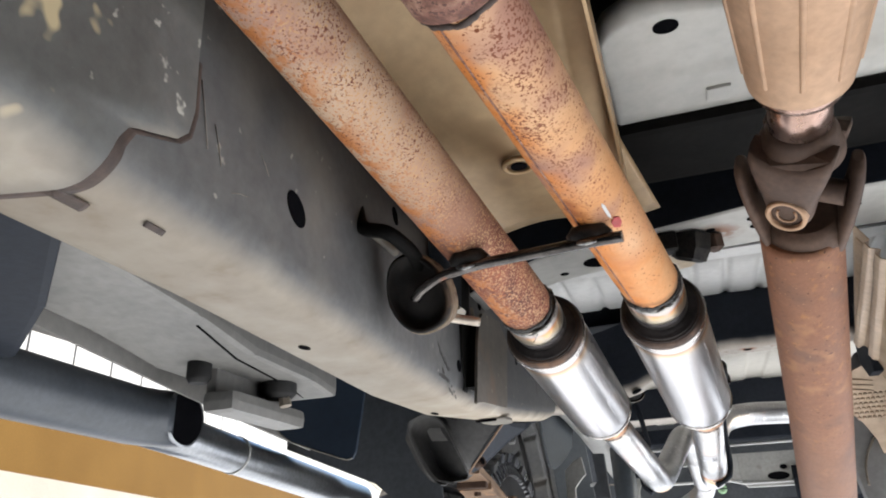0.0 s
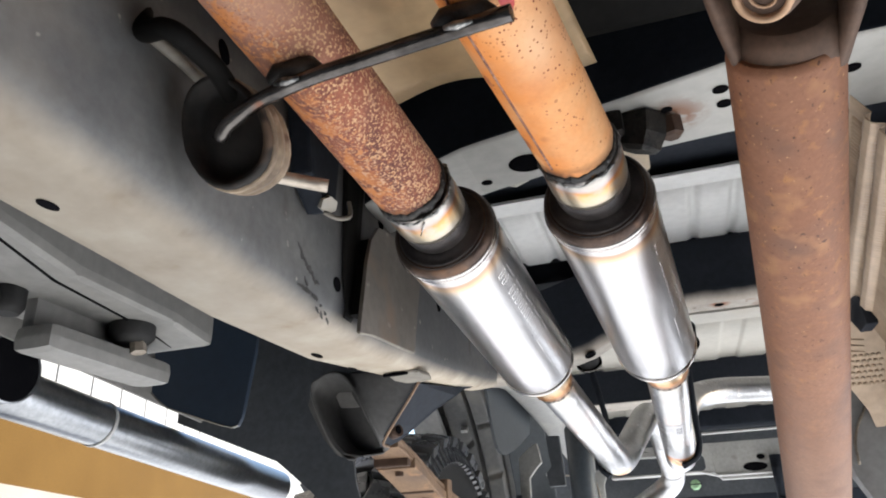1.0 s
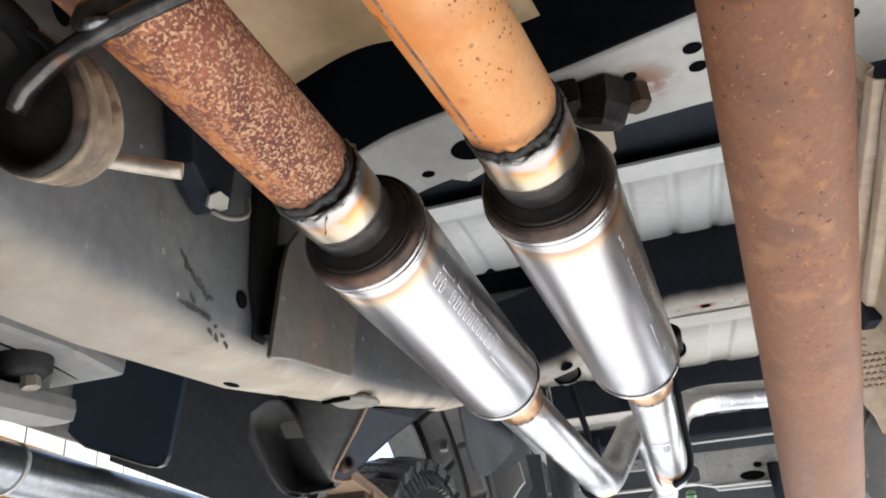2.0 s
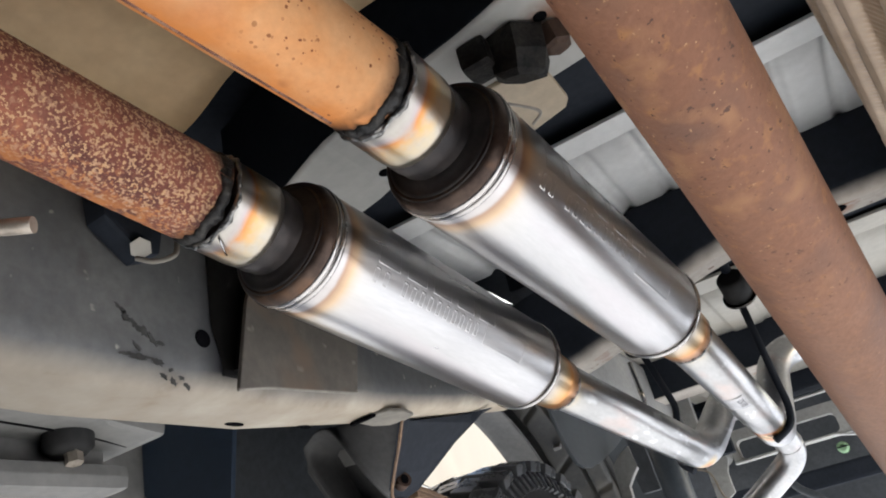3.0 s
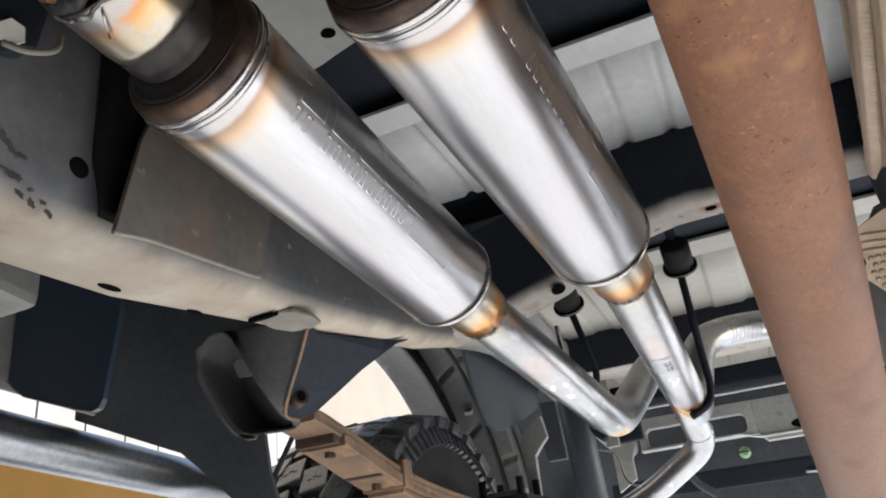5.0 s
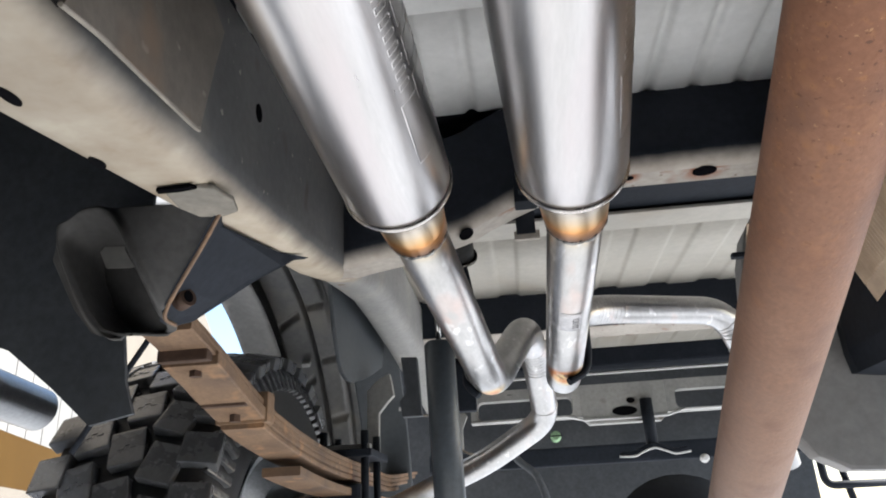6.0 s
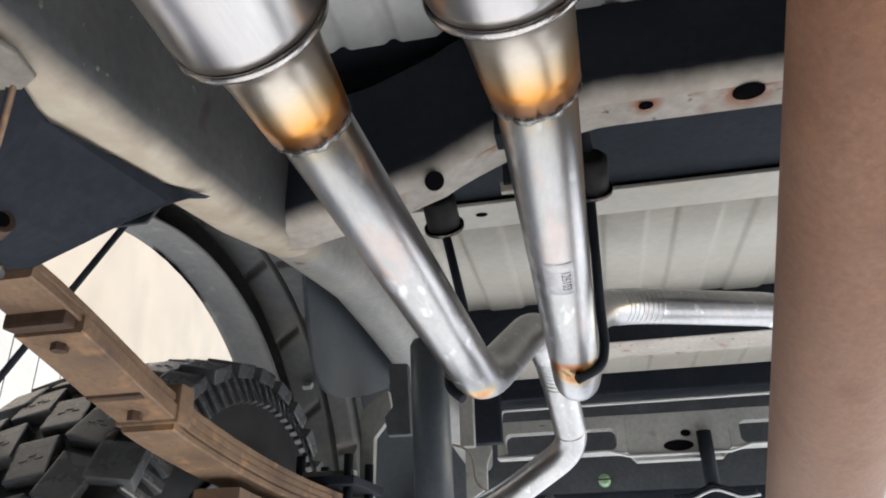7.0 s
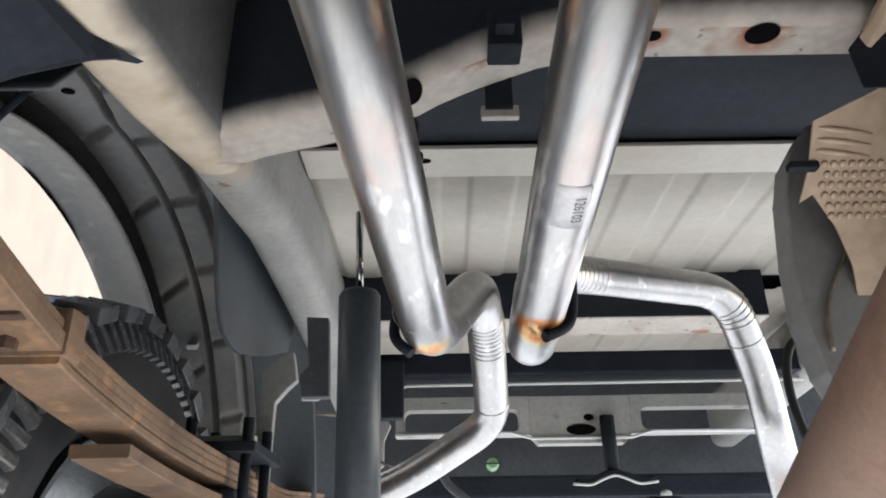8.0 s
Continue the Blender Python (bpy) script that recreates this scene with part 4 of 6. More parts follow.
def ribbed(y0, y1, z0, period=0.064, wide=0.20, high=0.007, phase=0.2):
    """A pressed sheet with soft-edged ribs along y."""
    def f(u, v):
        x, y = -0.36 + 1.6 * u, y0 + (y1 - y0) * v
        k = (x / period + phase) % 1.0
        h = min(1.0, max(0.0, (wide - abs(k - 0.5)) * period / 0.011))
        return (x, y, z0 + high * h * h * (3 - 2 * h))
    return grid(B(), f, 520, 2, 0.0015)


part("panel", ribbed(1.36, 1.60, 1.905), "primer", bed)
part("front_flat", box(B(), (-0.36, 1.315, 1.900), (1.2, 1.362, 1.906), 0.002), "primer", bed)
part("panel", ribbed(2.045, 2.52, 1.888, 0.127, 0.25, 0.005, 0.14), "bed", bed)
part("panel", ribbed(2.61, 3.35, 1.888, 0.127, 0.25, 0.005, 0.14), "bed", bed)
part("front_lip", box(B(), (-0.31, 1.968, 1.872), (1.2, 2.05, 1.879), 0.002), "bed", bed)
part("cross_sill", box(B(), (-0.31, 1.66, 1.885), (1.2, 1.972, 1.93), 0.004), "black", bed)
for x in (-0.15, 0.03, 0.135, 0.24, 0.38):
    part("sill_slot", box(B(), (x, 1.75, 1.8835), (x + 0.07, 1.765, 1.886), 0.001), "hole", bed)
part("lip_hole", disc(B(), (-0.128, 2.0, 1.8722), (0, 0, -1), 0.010, 0.007, 0.001), "hole", bed)
part("side_cover", box(B(), (-0.95, 1.15, 1.93), (-0.36, 1.72, 1.95)), "black", bed)
part("bed_side", box(B(), (-0.97, 1.15, 2.16), (-0.90, 3.7, 2.6)), "body", bed)
part("bed_skin", box(B(), (-0.37, 1.05, 1.925), (1.2, 3.7, 1.945)), "black", bed)

# ---- heat shield over the pipes ----
shield = thing("heat_shield", "dusty tan pressed heat shield above the front pipes", "heat shield")


def tunnel(u, v):
    y = -0.8 + 1.652 * v - v ** 20 * (0.022 * max(0.0, (0.16 - u) / 0.16) ** 2 - 0.010 * math.sin(u * 7 + 0.6))
    x = -0.285 + 0.235 * u
    lift = 0.0 if y > 0.66 else min(0.13, (0.66 - y) * 0.30)
    crown = (0.012 + 0.05 * min(1.0, max(0.0, (0.62 - y) / 0.2))) * math.sin(math.pi * u)
    side = 0.03 * max(0.0, (u - 0.88) / 0.12) + 0.02 * max(0.0, (0.08 - u) / 0.08)
    dimple = 0.010 * math.exp(-(((x + 0.155) / 0.022) ** 2 + ((y - 0.672) / 0.022) ** 2))
    return (x + 0.03 * max(0.0, (y - 0.66) / 0.2) * (u > 0.9), y, 1.790 + lift + crown + side * 0.4 - dimple * 0.6)


part("sheet", grid(B(), tunnel, 40, 80, 0.0015), "shield", shield)
part("bolt_hole", disc(B(), (-0.155, 0.672, 1.7905), (0, 0, -1), 0.009, 0.008, 0.001), "hole", shield)
part("boss", sweep(B(), [(-0.155 + 0.016 * math.cos(2 * math.pi * k / 32), 0.672 + 0.015 * math.sin(2 * math.pi * k / 32), 1.7915) for k in range(33)], 0.0032, 10), "shield", shield)
part("side_flange", slab(B(), [(-0.8, 1.80), (0.5, 1.80), (0.62, 1.79), (0.69, 1.775), (0.722, 1.776), (0.728, 1.79), (0.70, 1.82), (-0.8, 2.0)], "x", -0.052, -0.049), "shield", shield)

# ---- exhaust ----
AXL = {"rust": ((-0.2552, 0.3, 1.7831), (-0.1900, 0.83, 1.6815)), "muf": ((-0.1895, 0.825, 1.682), (-0.163, 1.37, 1.6125)), "tail": ((-0.163, 1.37, 1.6165), (-0.1235, 1.81, 1.5495))}
AXR = {"rust": ((-0.1305, 0.3, 1.7667), (-0.0440, 0.825, 1.690)), "muf": ((-0.0440, 0.825, 1.690), (-0.001, 1.37, 1.613)), "tail": ((-0.001, 1.37, 1.613), (0.0, 1.86, 1.556))}


def weld(ax, y, r, parent, name, mat, fat0=0.002, amp=0.0012, wide=1.5):
    """A lumpy bead round a pipe."""
    bm = B()
    c = along(*ax, y)
    d = (Vector(ax[1]) - Vector(ax[0])).normalized()
    u = d.orthogonal().normalized()
    w = d.cross(u)
    n = 150
    rings = []
    for k in range(n):
        a = 2 * math.pi * k / n
        q = Vector((math.cos(a), math.sin(a), y * 9))
        fat = fat0 + amp * noise.noise(q * 7) + amp * 0.6 * noise.noise(q * 19)
        broad = wide * fat0 * (1 + 0.6 * noise.noise(q * 4 + Vector((3, 1, 7))))
        o = c + d * (0.0035 * noise.noise(q * 2.2) + 0.0012 * noise.noise(q * 8)) + (u * math.cos(a) + w * math.sin(a)) * r
        e = u * math.cos(a) + w * math.sin(a)
        rings.append([bm.verts.new(o + e * fat * math.cos(b) + d * broad * math.sin(b)) for b in (math.pi * j / 3 for j in range(6))])
    for k in range(n):
        p, q = rings[k], rings[(k + 1) % n]
        for j in range(6):
            bm.faces.new((p[j], p[(j + 1) % 6], q[(j + 1) % 6], q[j])).smooth = True
    bmesh.ops.recalc_face_normals(bm, faces=bm.faces)
    return part(name, bm, mat, parent)


def exhaust(AX, rust, label):
    ex = thing("exhaust_pipe_run", label, "exhaust", group="twin exhaust runs")
    a, m, t = AX["rust"], AX["muf"], AX["tail"]
    front = part("front_pipe", sweep(B(), [along(*a, y) for y in (-0.5, -0.2, 0.0, 0.2, 0.4, 0.6, 0.823)], 0.0328, 40), rust, ex)
    weld(a, 0.8195, 0.0325, ex, "weld_bead", "char", 0.0015, 0.0018, 3.6)
    weld(m, 0.8250, 0.0340, ex, "weld_bead", "bead", 0.0016, 0.0016, 1.2)
    # muffler
    mf = part("muffler", sweep(B(), [along(*m, y) for y in (0.905, 0.909, 0.94, 1.0, 1.1, 1.2, 1.243, 1.250)], [0.0485, 0.0500, 0.0503, 0.0503, 0.0503, 0.0503, 0.0503, 0.049], 64), "muffler", ex, "brushed stainless round muffler with embossed marks")
    part("inlet_sleeve", sweep(B(), [along(*m, y) for y in (0.823, 0.826, 0.858, 0.864)], [0.0338, 0.0345, 0.0345, 0.0338], 48), "sleeve", mf, "straw and blue heat tinted inlet sleeve")
    part("collar", sweep(B(), [along(*m, y) for y in (0.862, 0.864, 0.876, 0.878, 0.884, 0.890)], [0.0328, 0.0336, 0.0336, 0.0328, 0.0326, 0.033], 48), "scorch", mf)
    part("cap_face", sweep(B(), [along(*m, y) for y in (0.884, 0.8865, 0.8885, 0.8905)], [0.033, 0.0355, 0.0405, 0.0462], 64), "scorch", mf)
    part("end_cap", sweep(B(), [along(*m, y) for y in (0.8895, 0.8912, 0.8945, 0.899, 0.905)], [0.0440, 0.0470, 0.0493, 0.0504, 0.0508], 64), "cap", mf)
    for y, r in ((0.9035, 0.0519), (0.9100, 0.0512), (1.254, 0.0515)):
        part("rolled_seam", sweep(B(), [along(*m, y + d) for d in (-0.0030, -0.0021, 0.0, 0.0021, 0.0030)], [r - 0.003, r - 0.0008, r, r - 0.0008, r - 0.003], 64), "seam", mf)
    part("outlet_cone", sweep(B(), [along(*m, y) for y in (1.256, 1.263, 1.273, 1.290, 1.318, 1.342)], [0.048, 0.0415, 0.0368, 0.0348, 0.0335, 0.0318], 48), "neck", mf, "gold and orange heat tinted outlet")
    weld(m, 1.3405, 0.0303, ex, "weld_bead", "char", 0.0018, 0.0012, 1.4)
    weld(m, 1.3445, 0.0300, ex, "weld_bead", "bead", 0.0021, 0.0014, 1.5)
    return ex, mf


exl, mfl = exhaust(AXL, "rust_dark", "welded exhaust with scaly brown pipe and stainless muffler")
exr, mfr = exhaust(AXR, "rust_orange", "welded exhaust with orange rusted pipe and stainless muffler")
TAILS = []
for ex, AX, pts, rad in (
        (exl, AXL, [(-0.1645, 1.338, 1.617), (-0.118, 1.838, 1.545), (-0.055, 2.01, 1.675), (-0.038, 2.13, 1.655), (-0.02, 2.33, 1.545), (-0.16, 2.42, 1.47), (-0.42, 2.6, 1.38)], 0.05),
        (exr, AXR, [(-0.003, 1.338, 1.6175), (0.0, 1.915, 1.549), (0.03, 2.015, 1.695), (0.10, 2.09, 1.722), (0.36, 2.18, 1.722), (0.425, 2.265, 1.62), (0.485, 2.37, 1.42)], 0.055)):
    run = filleted(pts, rad, 9)
    tail = part("tail_pipe", sweep(B(), run, 0.0287, 40), "alu", ex, "bright aluminised bent tail pipe")
    TAILS.append((run, tail))


def wrinkles(path, i0, i1, parent, r=0.0287):
    """Crush rings pressed into a bend."""
    for i in range(i0, i1):
        a, b, c = path[i - 1], path[i], path[i + 1]
        d = (c - a).normalized()
        part("wrinkle", sweep(B(), [b - d * 0.0032, b - d * 0.0015, b, b + d * 0.0015, b + d * 0.0032], [r - 0.001, r + 0.0008, r + 0.0014, r + 0.0008, r - 0.001], 32), "alu", parent)


def emboss(ax, mf, phi0, rows):
    """Raised strokes on the muffler shell: rows of (angle, y, length along, height round, proud)."""
    d = (Vector(ax[1]) - Vector(ax[0])).normalized()
    u = (Vector((1, 0, 0)) - d * d.x).normalized()
    w = u.cross(d)
    for strokes in rows:
        bm = B()
        for da, y, ln, hg, pr in strokes:
            n = max(2, int(hg / 0.003))
            soft = 0.0004
            rings = []
            for dy, lift in ((-soft, -0.0004), (soft, pr), (ln - soft, pr), (ln + soft, -0.0004)):
                ring = []
                for k in range(-1, n + 2):
                    kk = min(n, max(0, k))
                    a = radians(phi0) + da + (hg / 0.0503) * (kk / n - 0.5) + (k - kk) * 2 * soft / 0.0503
                    e = u * math.cos(a) - w * math.sin(a)
                    ring.append(bm.verts.new(along(*ax, y + dy) + e * (0.0503 + (lift if k == kk else -0.0004))))
                rings.append(ring)
            for p, q in zip(rings, rings[1:]):
                for k in range(n + 2):
                    bm.faces.new((p[k], p[k + 1], q[k + 1], q[k])).smooth = True
        bmesh.ops.recalc_face_normals(bm, faces=bm.faces)
        part("embossed_mark", bm, "muffler", mf)


def hollow(da, y, w, h, t=0.0012, p=0.00032):
    """A hollow upright box of four strokes."""
    k = (h - t) / 2 / 0.0503
    return [(da, y, t, h, p), (da, y + w - t, t, h, p), (da - k, y + t, w - 2 * t, t, p), (da + k, y + t, w - 2 * t, t, p)]


ROWS = [hollow(0.0, 0.948 + 0.0118 * i, 0.0066, 0.0125) for i in range(13) if i != 2]
ROWS += [hollow(-0.50, 0.950 + 0.036 * i, 0.027, 0.030, 0.0010, 0.0003) for i in range(5)]
ROWS += [[(-0.04, 1.108, 0.0011, 0.024, 0.0004), (0.19, 1.108, 0.070, 0.0011, 0.0004), (0.0, 1.178, 0.0011, 0.020, 0.0004)]]
emboss(AXL["muf"], mfl, 33, ROWS)
emboss(AXR["muf"], mfr, 31, ROWS)
part("loose_wire", sweep(B(), [(-0.180, 0.822, 1.6475), (-0.184, 0.829, 1.6440), (-0.1885, 0.8365, 1.6425)], 0.0007, 6), "chrome", exl)
# stencilled number on the tail pipe
c = along(*AXR["tail"], 1.566)
d = (Vector(AXR["tail"][1]) - Vector(AXR["tail"][0])).normalized()
out = Vector((0.12, -0.12, -1)).normalized()
out = (out - d * out.dot(d)).normalized()
rot = Matrix((d, out.cross(d), out)).transposed().to_4x4()
txt = bpy.data.curves.new("stencilled_number", "FONT")
txt.body, txt.size, txt.align_x, txt.align_y, txt.extrude = "126103", 0.0120, "CENTER", "CENTER", 0.0001
txt.materials.append(M["ink"])
tob = new("stencilled_number", txt)
tob.parent = exr
tob.matrix_basis = Matrix.Translation(c + out * 0.0290) @ rot


def wrap_patch(ax, y0, y1, a0, a1, r, name, mat, parent, ragged=0.0):
    """A thin curved patch on a pipe; angles in degrees from straight down, plus to the right."""
    d = (Vector(ax[1]) - Vector(ax[0])).normalized()
    u = (Vector((1, 0, 0)) - d * d.x).normalized()
    dn = u.cross(d)
    dn = dn if dn.z < 0 else -dn

    def f(s, t):
        a = radians(a0 + (a1 - a0) * s)
        k = 1.0 - ragged * min(0.9, (2 * s - 1) ** 2 + 0.5 * abs(noise.noise(Vector((s * 7, y0 * 9, 2.0)))))
        return along(ax[0], ax[1], 0.5 * (y0 + y1) + (y1 - y0) * (t - 0.5) * k) + (u * math.sin(a) + dn * math.cos(a)) * r
    return part(name, grid(B(), f, 18, 4, 0.0002), mat, parent)


wrap_patch(AXR["tail"], 1.535, 1.592, -48, 22, 0.0289, "printed_label", "label", exr)
weld(AXL["tail"], 1.768, 0.0287, exl, "tip_seam", "alu", 0.0006, 0.0002, 1.0)
weld(AXR["tail"], 1.830, 0.0287, exr, "tip_seam", "alu", 0.0007, 0.0003, 1.2)
wrinkles(TAILS[0][0], 23, 32, TAILS[0][1])
wrinkles(TAILS[1][0], 37, 42, TAILS[1][1])
wrinkles(TAILS[1][0], 22, 30, TAILS[1][1], 0.0280)
wrap_patch(AXR["rust"], 0.625, 0.645, 20, 36, 0.0331, "red_mark", "marker", exr, 0.6)
wrap_patch(AXR["rust"], 0.598, 0.625, 21, 26, 0.0331, "chalk_mark", "primer", exr, 0.4)
# long pipe seam
for AX, ex, mat in ((AXR, exr, "joint"),):
    bm = B()
    pts = [along(*AX["rust"], y) + Vector((-0.0175, -0.004, -0.0272)) for y in [-0.3 + 0.0615 * i for i in range(19)]]
    sweep(bm, pts, 0.0013, 6)
    part("pipe_seam", bm, mat, ex)
part("pipe_joint", sweep(B(), [along(*AXR["rust"], y) for y in (-0.3, 0.2, 0.34, 0.355, 0.359)], [0.0372, 0.0372, 0.0372, 0.0372, 0.033], 40), "joint", exr, "pitted brown outer sleeve of the pipe")
weld(AXR["rust"], 0.361, 0.0335, exr, "joint_rust", "gap", 0.0016, 0.0012, 1.6)

# ---- hanger of the front pipes ----
hanger = thing("exhaust_hanger", "black rubber exhaust hanger with bent steel rods", "hanger", group="exhaust hangers")
part("rod", sweep(B(), filleted([(-0.056, 0.620, 1.671), (-0.09, 0.624, 1.672), (-0.20, 0.636, 1.672), (-0.240, 0.643, 1.668), (-0.262, 0.646, 1.656), (-0.268, 0.650, 1.650)], 0.03), 0.0055, 14), "rod", hanger)
for x, y, z in ((-0.085, 0.624, 1.681), (-0.205, 0.637, 1.681)):
    part("weld_pad", sweep(B(), [(x - 0.020, y, z - 0.004), (x - 0.014, y + 0.001, z - 0.001), (x, y + 0.003, z), (x + 0.012, y + 0.001, z - 0.001), (x + 0.019, y, z - 0.004)], [0.004, 0.009, 0.0105, 0.009, 0.004], 12), "char", hanger)
    part("weld_spatter", sweep(B(), [(x - 0.012, y - 0.006, z - 0.011), (x - 0.004, y - 0.007, z - 0.012), (x + 0.006, y - 0.006, z - 0.011)], [0.0015, 0.0030, 0.0014], 8), "bead", hanger)
q = Vector((0.04, -0.92, -0.32)).to_track_quat("Z", "Y").to_matrix().to_4x4()
pl = []
for k in range(28):
    a = 2 * math.pi * k / 28
    pl.append((0.031 * math.copysign(abs(math.cos(a)) ** 0.8, math.cos(a)), 0.040 * math.copysign(abs(math.sin(a)) ** 0.9, math.sin(a))))
PEAR = [(x * (1.0 - 0.22 * max(0.0, y / 0.04)), y) for x, y in pl]
MH = Matrix.Translation((-0.267, 0.660, 1.661)) @ q @ pose(0, 0, 0, 0, 0, 18)


def moulded(rows):
    """A pear-shaped moulding: rows of (scale, height)."""
    bm = B()
    rings = [[bm.verts.new(MH @ Vector((x * k, y * k, h))) for x, y in PEAR] for k, h in rows]
    n = len(PEAR)
    for a, b in zip(rings, rings[1:]):
        for i in range(n):
            bm.faces.new((a[i], a[(i + 1) % n], b[(i + 1) % n], b[i])).smooth = True
    bm.faces.new(rings[0][::-1])
    bm.faces.new(rings[-1])
    bmesh.ops.recalc_face_normals(bm, faces=bm.faces)
    return bm


part("rubber", moulded([(0.9, -0.012), (0.98, -0.006), (1.03, 0.003), (1.035, 0.010), (0.98, 0.013), (0.90, 0.011), (0.84, 0.002), (0.70, 0.000), (0.40, 0.003), (0.05, 0.004)]), "dirtyrubber", hanger)
part("steel_band", moulded([(0.90, -0.024), (1.0, -0.0235), (1.05, -0.021), (1.06, -0.017), (0.99, -0.0150), (0.99, -0.0125), (1.07, -0.0105), (1.075, -0.0055), (1.0, -0.0038), (1.0, -0.0012), (1.075, 0.0006), (1.07, 0.0052), (1.0, 0.006), (0.86, -0.008)]), "tanband", hanger, "dusty tan grooved outer band")
part("upper_rod", sweep(B(), filleted([(-0.318, 0.616, 1.750), (-0.309, 0.607, 1.718), (-0.272, 0.592, 1.703), (-0.262, 0.636, 1.694), (-0.266, 0.664, 1.684)], 0.016), 0.0075, 14), "rod_shade_black", hanger)
part("bracket_leg", sweep(B(), [(-0.3035, 0.612, 1.7185), (-0.300, 0.640, 1.717), (-0.296, 0.668, 1.713)], 0.0042, 12), "dust", hanger, "pale tan bracket leg")
part("lower_rod", sweep(B(), filleted([(-0.285, 0.68, 1.66), (-0.262, 0.692, 1.645), (-0.238, 0.712, 1.643), (-0.222, 0.722, 1.641)], 0.012), 0.005, 12), "band", hanger)
part("bracket", slab(B(), [(0.815, 1.715), (0.85, 1.69), (0.865, 1.697), (0.88, 1.80), (0.80, 1.80)], "x", -0.308, -0.285, 0.004), "black", hanger)
part("bolt", sweep(B(), [(-0.290, 0.85, 1.700), (-0.280, 0.842, 1.692)], 0.0085, 6, smooth=False), "bed", hanger, "cream painted nut")
part("wire_clip", sweep(B(), spline([(-0.286, 0.842, 1.686), (-0.276, 0.852, 1.682), (-0.270, 0.866, 1.690), (-0.274, 0.872, 1.708)], 5), 0.0022, 8), "dust", hanger)
# rubber mounts of the tail pipes
for x, y, z, parent_rod in ((-0.150, 1.76, 1.755, [(-0.150, 1.77, 1.745), (-0.132, 1.82, 1.63), (-0.158, 1.828, 1.562), (-0.157, 1.820, 1.538), (-0.138, 1.812, 1.521)]), (0.042, 1.72, 1.762, [(0.040, 1.73, 1.745), (0.038, 1.80, 1.62), (0.039, 1.812, 1.575), (0.032, 1.80, 1.545), (0.002, 1.787, 1.5285)])):
    h = thing("exhaust_hanger", "round black rubber exhaust mount with a bent black rod", "hanger", group="exhaust hangers")
    part("rubber", sweep(B(), [(x, y - 0.022, z + 0.012), (x, y - 0.018, z + 0.01), (x, y + 0.018, z - 0.01), (x, y + 0.022, z - 0.012)], [0.017, 0.022, 0.022, 0.017], 28), "rubber", h)
    part("flange", sweep(B(), [(x, y + 0.018, z - 0.010), (x, y + 0.022, z - 0.0125)], 0.0265, 28), "rod", h)
    part("stem", sweep(B(), [(x, y - 0.01, z + 0.02), (x - 0.005, y - 0.05, z + 0.10)], 0.008, 10), "black", h)
    part("rod", sweep(B(), filleted(parent_rod, 0.015), 0.006, 12), "black", h)

# ---- drive line ----
D0, D1 = (0.1053, 0.7, 1.7173), (0.2029, 1.9, 1.2279)
shaft = thing("driveshaft", "brown rusted tubular driveshaft with universal joint", "driveshaft")
part("tube", sweep(B(), [along(D0, D1, y) for y in (0.742, 0.750, 0.9, 1.2, 1.5, 1.8, 2.0)], [0.036, 0.0385, 0.0384, 0.0383, 0.0383, 0.0383, 0.036], 56), "drive", shaft)
UJ = Vector((0.1085, 0.694, 1.7235))
dv = (Vector(D1) - Vector(D0)).normalized()
sx = Vector((1, 0, 0))
part("tube_yoke", sweep(B(), [UJ + dv * k for k in (0.035, 0.045, 0.058, 0.07)], [0.03, 0.036, 0.0385, 0.0385], 40), "brown", shaft)
nrm = dv.cross(sx).normalized()
nrm = nrm if nrm.z < 0 else -nrm
nrm, sx = (nrm - sx * 0.55).normalized(), (sx + nrm * 0.55).normalized()
ear_side = (sx - nrm * 0.30).normalized()
ear_up = dv.cross(ear_side).normalized()
for s in (-1, 1):
    # a flaring ear with rounded edges
    bm = B()
    rows = []
    for k, out, w, th in ((0.068, 0.030, 0.024, 0.007), (0.050, 0.0335, 0.027, 0.0075), (0.030, 0.0385, 0.027, 0.0075), (0.008, 0.0435, 0.025, 0.007), (-0.014, 0.0475, 0.022, 0.0065), (-0.028, 0.049, 0.017, 0.006), (-0.036, 0.049, 0.008, 0.004)):
        c = UJ + dv * k + ear_side * s * out
        rows.append([bm.verts.new(c + ear_up * (w * math.copysign(abs(math.cos(a)) ** 0.6, math.cos(a))) + ear_side * s * th * math.sin(a)) for a in (2 * math.pi * n / 16 for n in range(16))])
    for a, b in zip(rows, rows[1:]):
        for k in range(16):
            bm.faces.new((a[k], a[(k + 1) % 16], b[(k + 1) % 16], b[k])).smooth = True
    bm.faces.new(rows[0])
    bm.faces.new(rows[-1][::-1])
    bmesh.ops.recalc_face_normals(bm, faces=bm.faces)
    part("yoke_ear", bm, "brown", shaft)
cap = part("bearing_cap", sweep(B(), [UJ - nrm * 0.04, UJ + nrm * 0.036, UJ + nrm * 0.0395], [0.0143, 0.0143, 0.0143], 28), "brown", shaft)
part("cap_ring", turned(B(), UJ, nrm, [(0.034, 0.0185), (0.0425, 0.0185), (0.0440, 0.0172), (0.0438, 0.0150), (0.0425, 0.0140), (0.0390, 0.0138)]), "cast", cap, "pale worn bearing cap rim")
ca, cb = nrm.orthogonal().normalized(), nrm.cross(nrm.orthogonal().normalized())
part("circlip", sweep(B(), [UJ + nrm * 0.0402 + (ca * math.cos(a) + cb * math.sin(a)) * 0.0085 for a in (radians(20 + 25 * i) for i in range(11))], 0.0011, 8), "cast", cap)
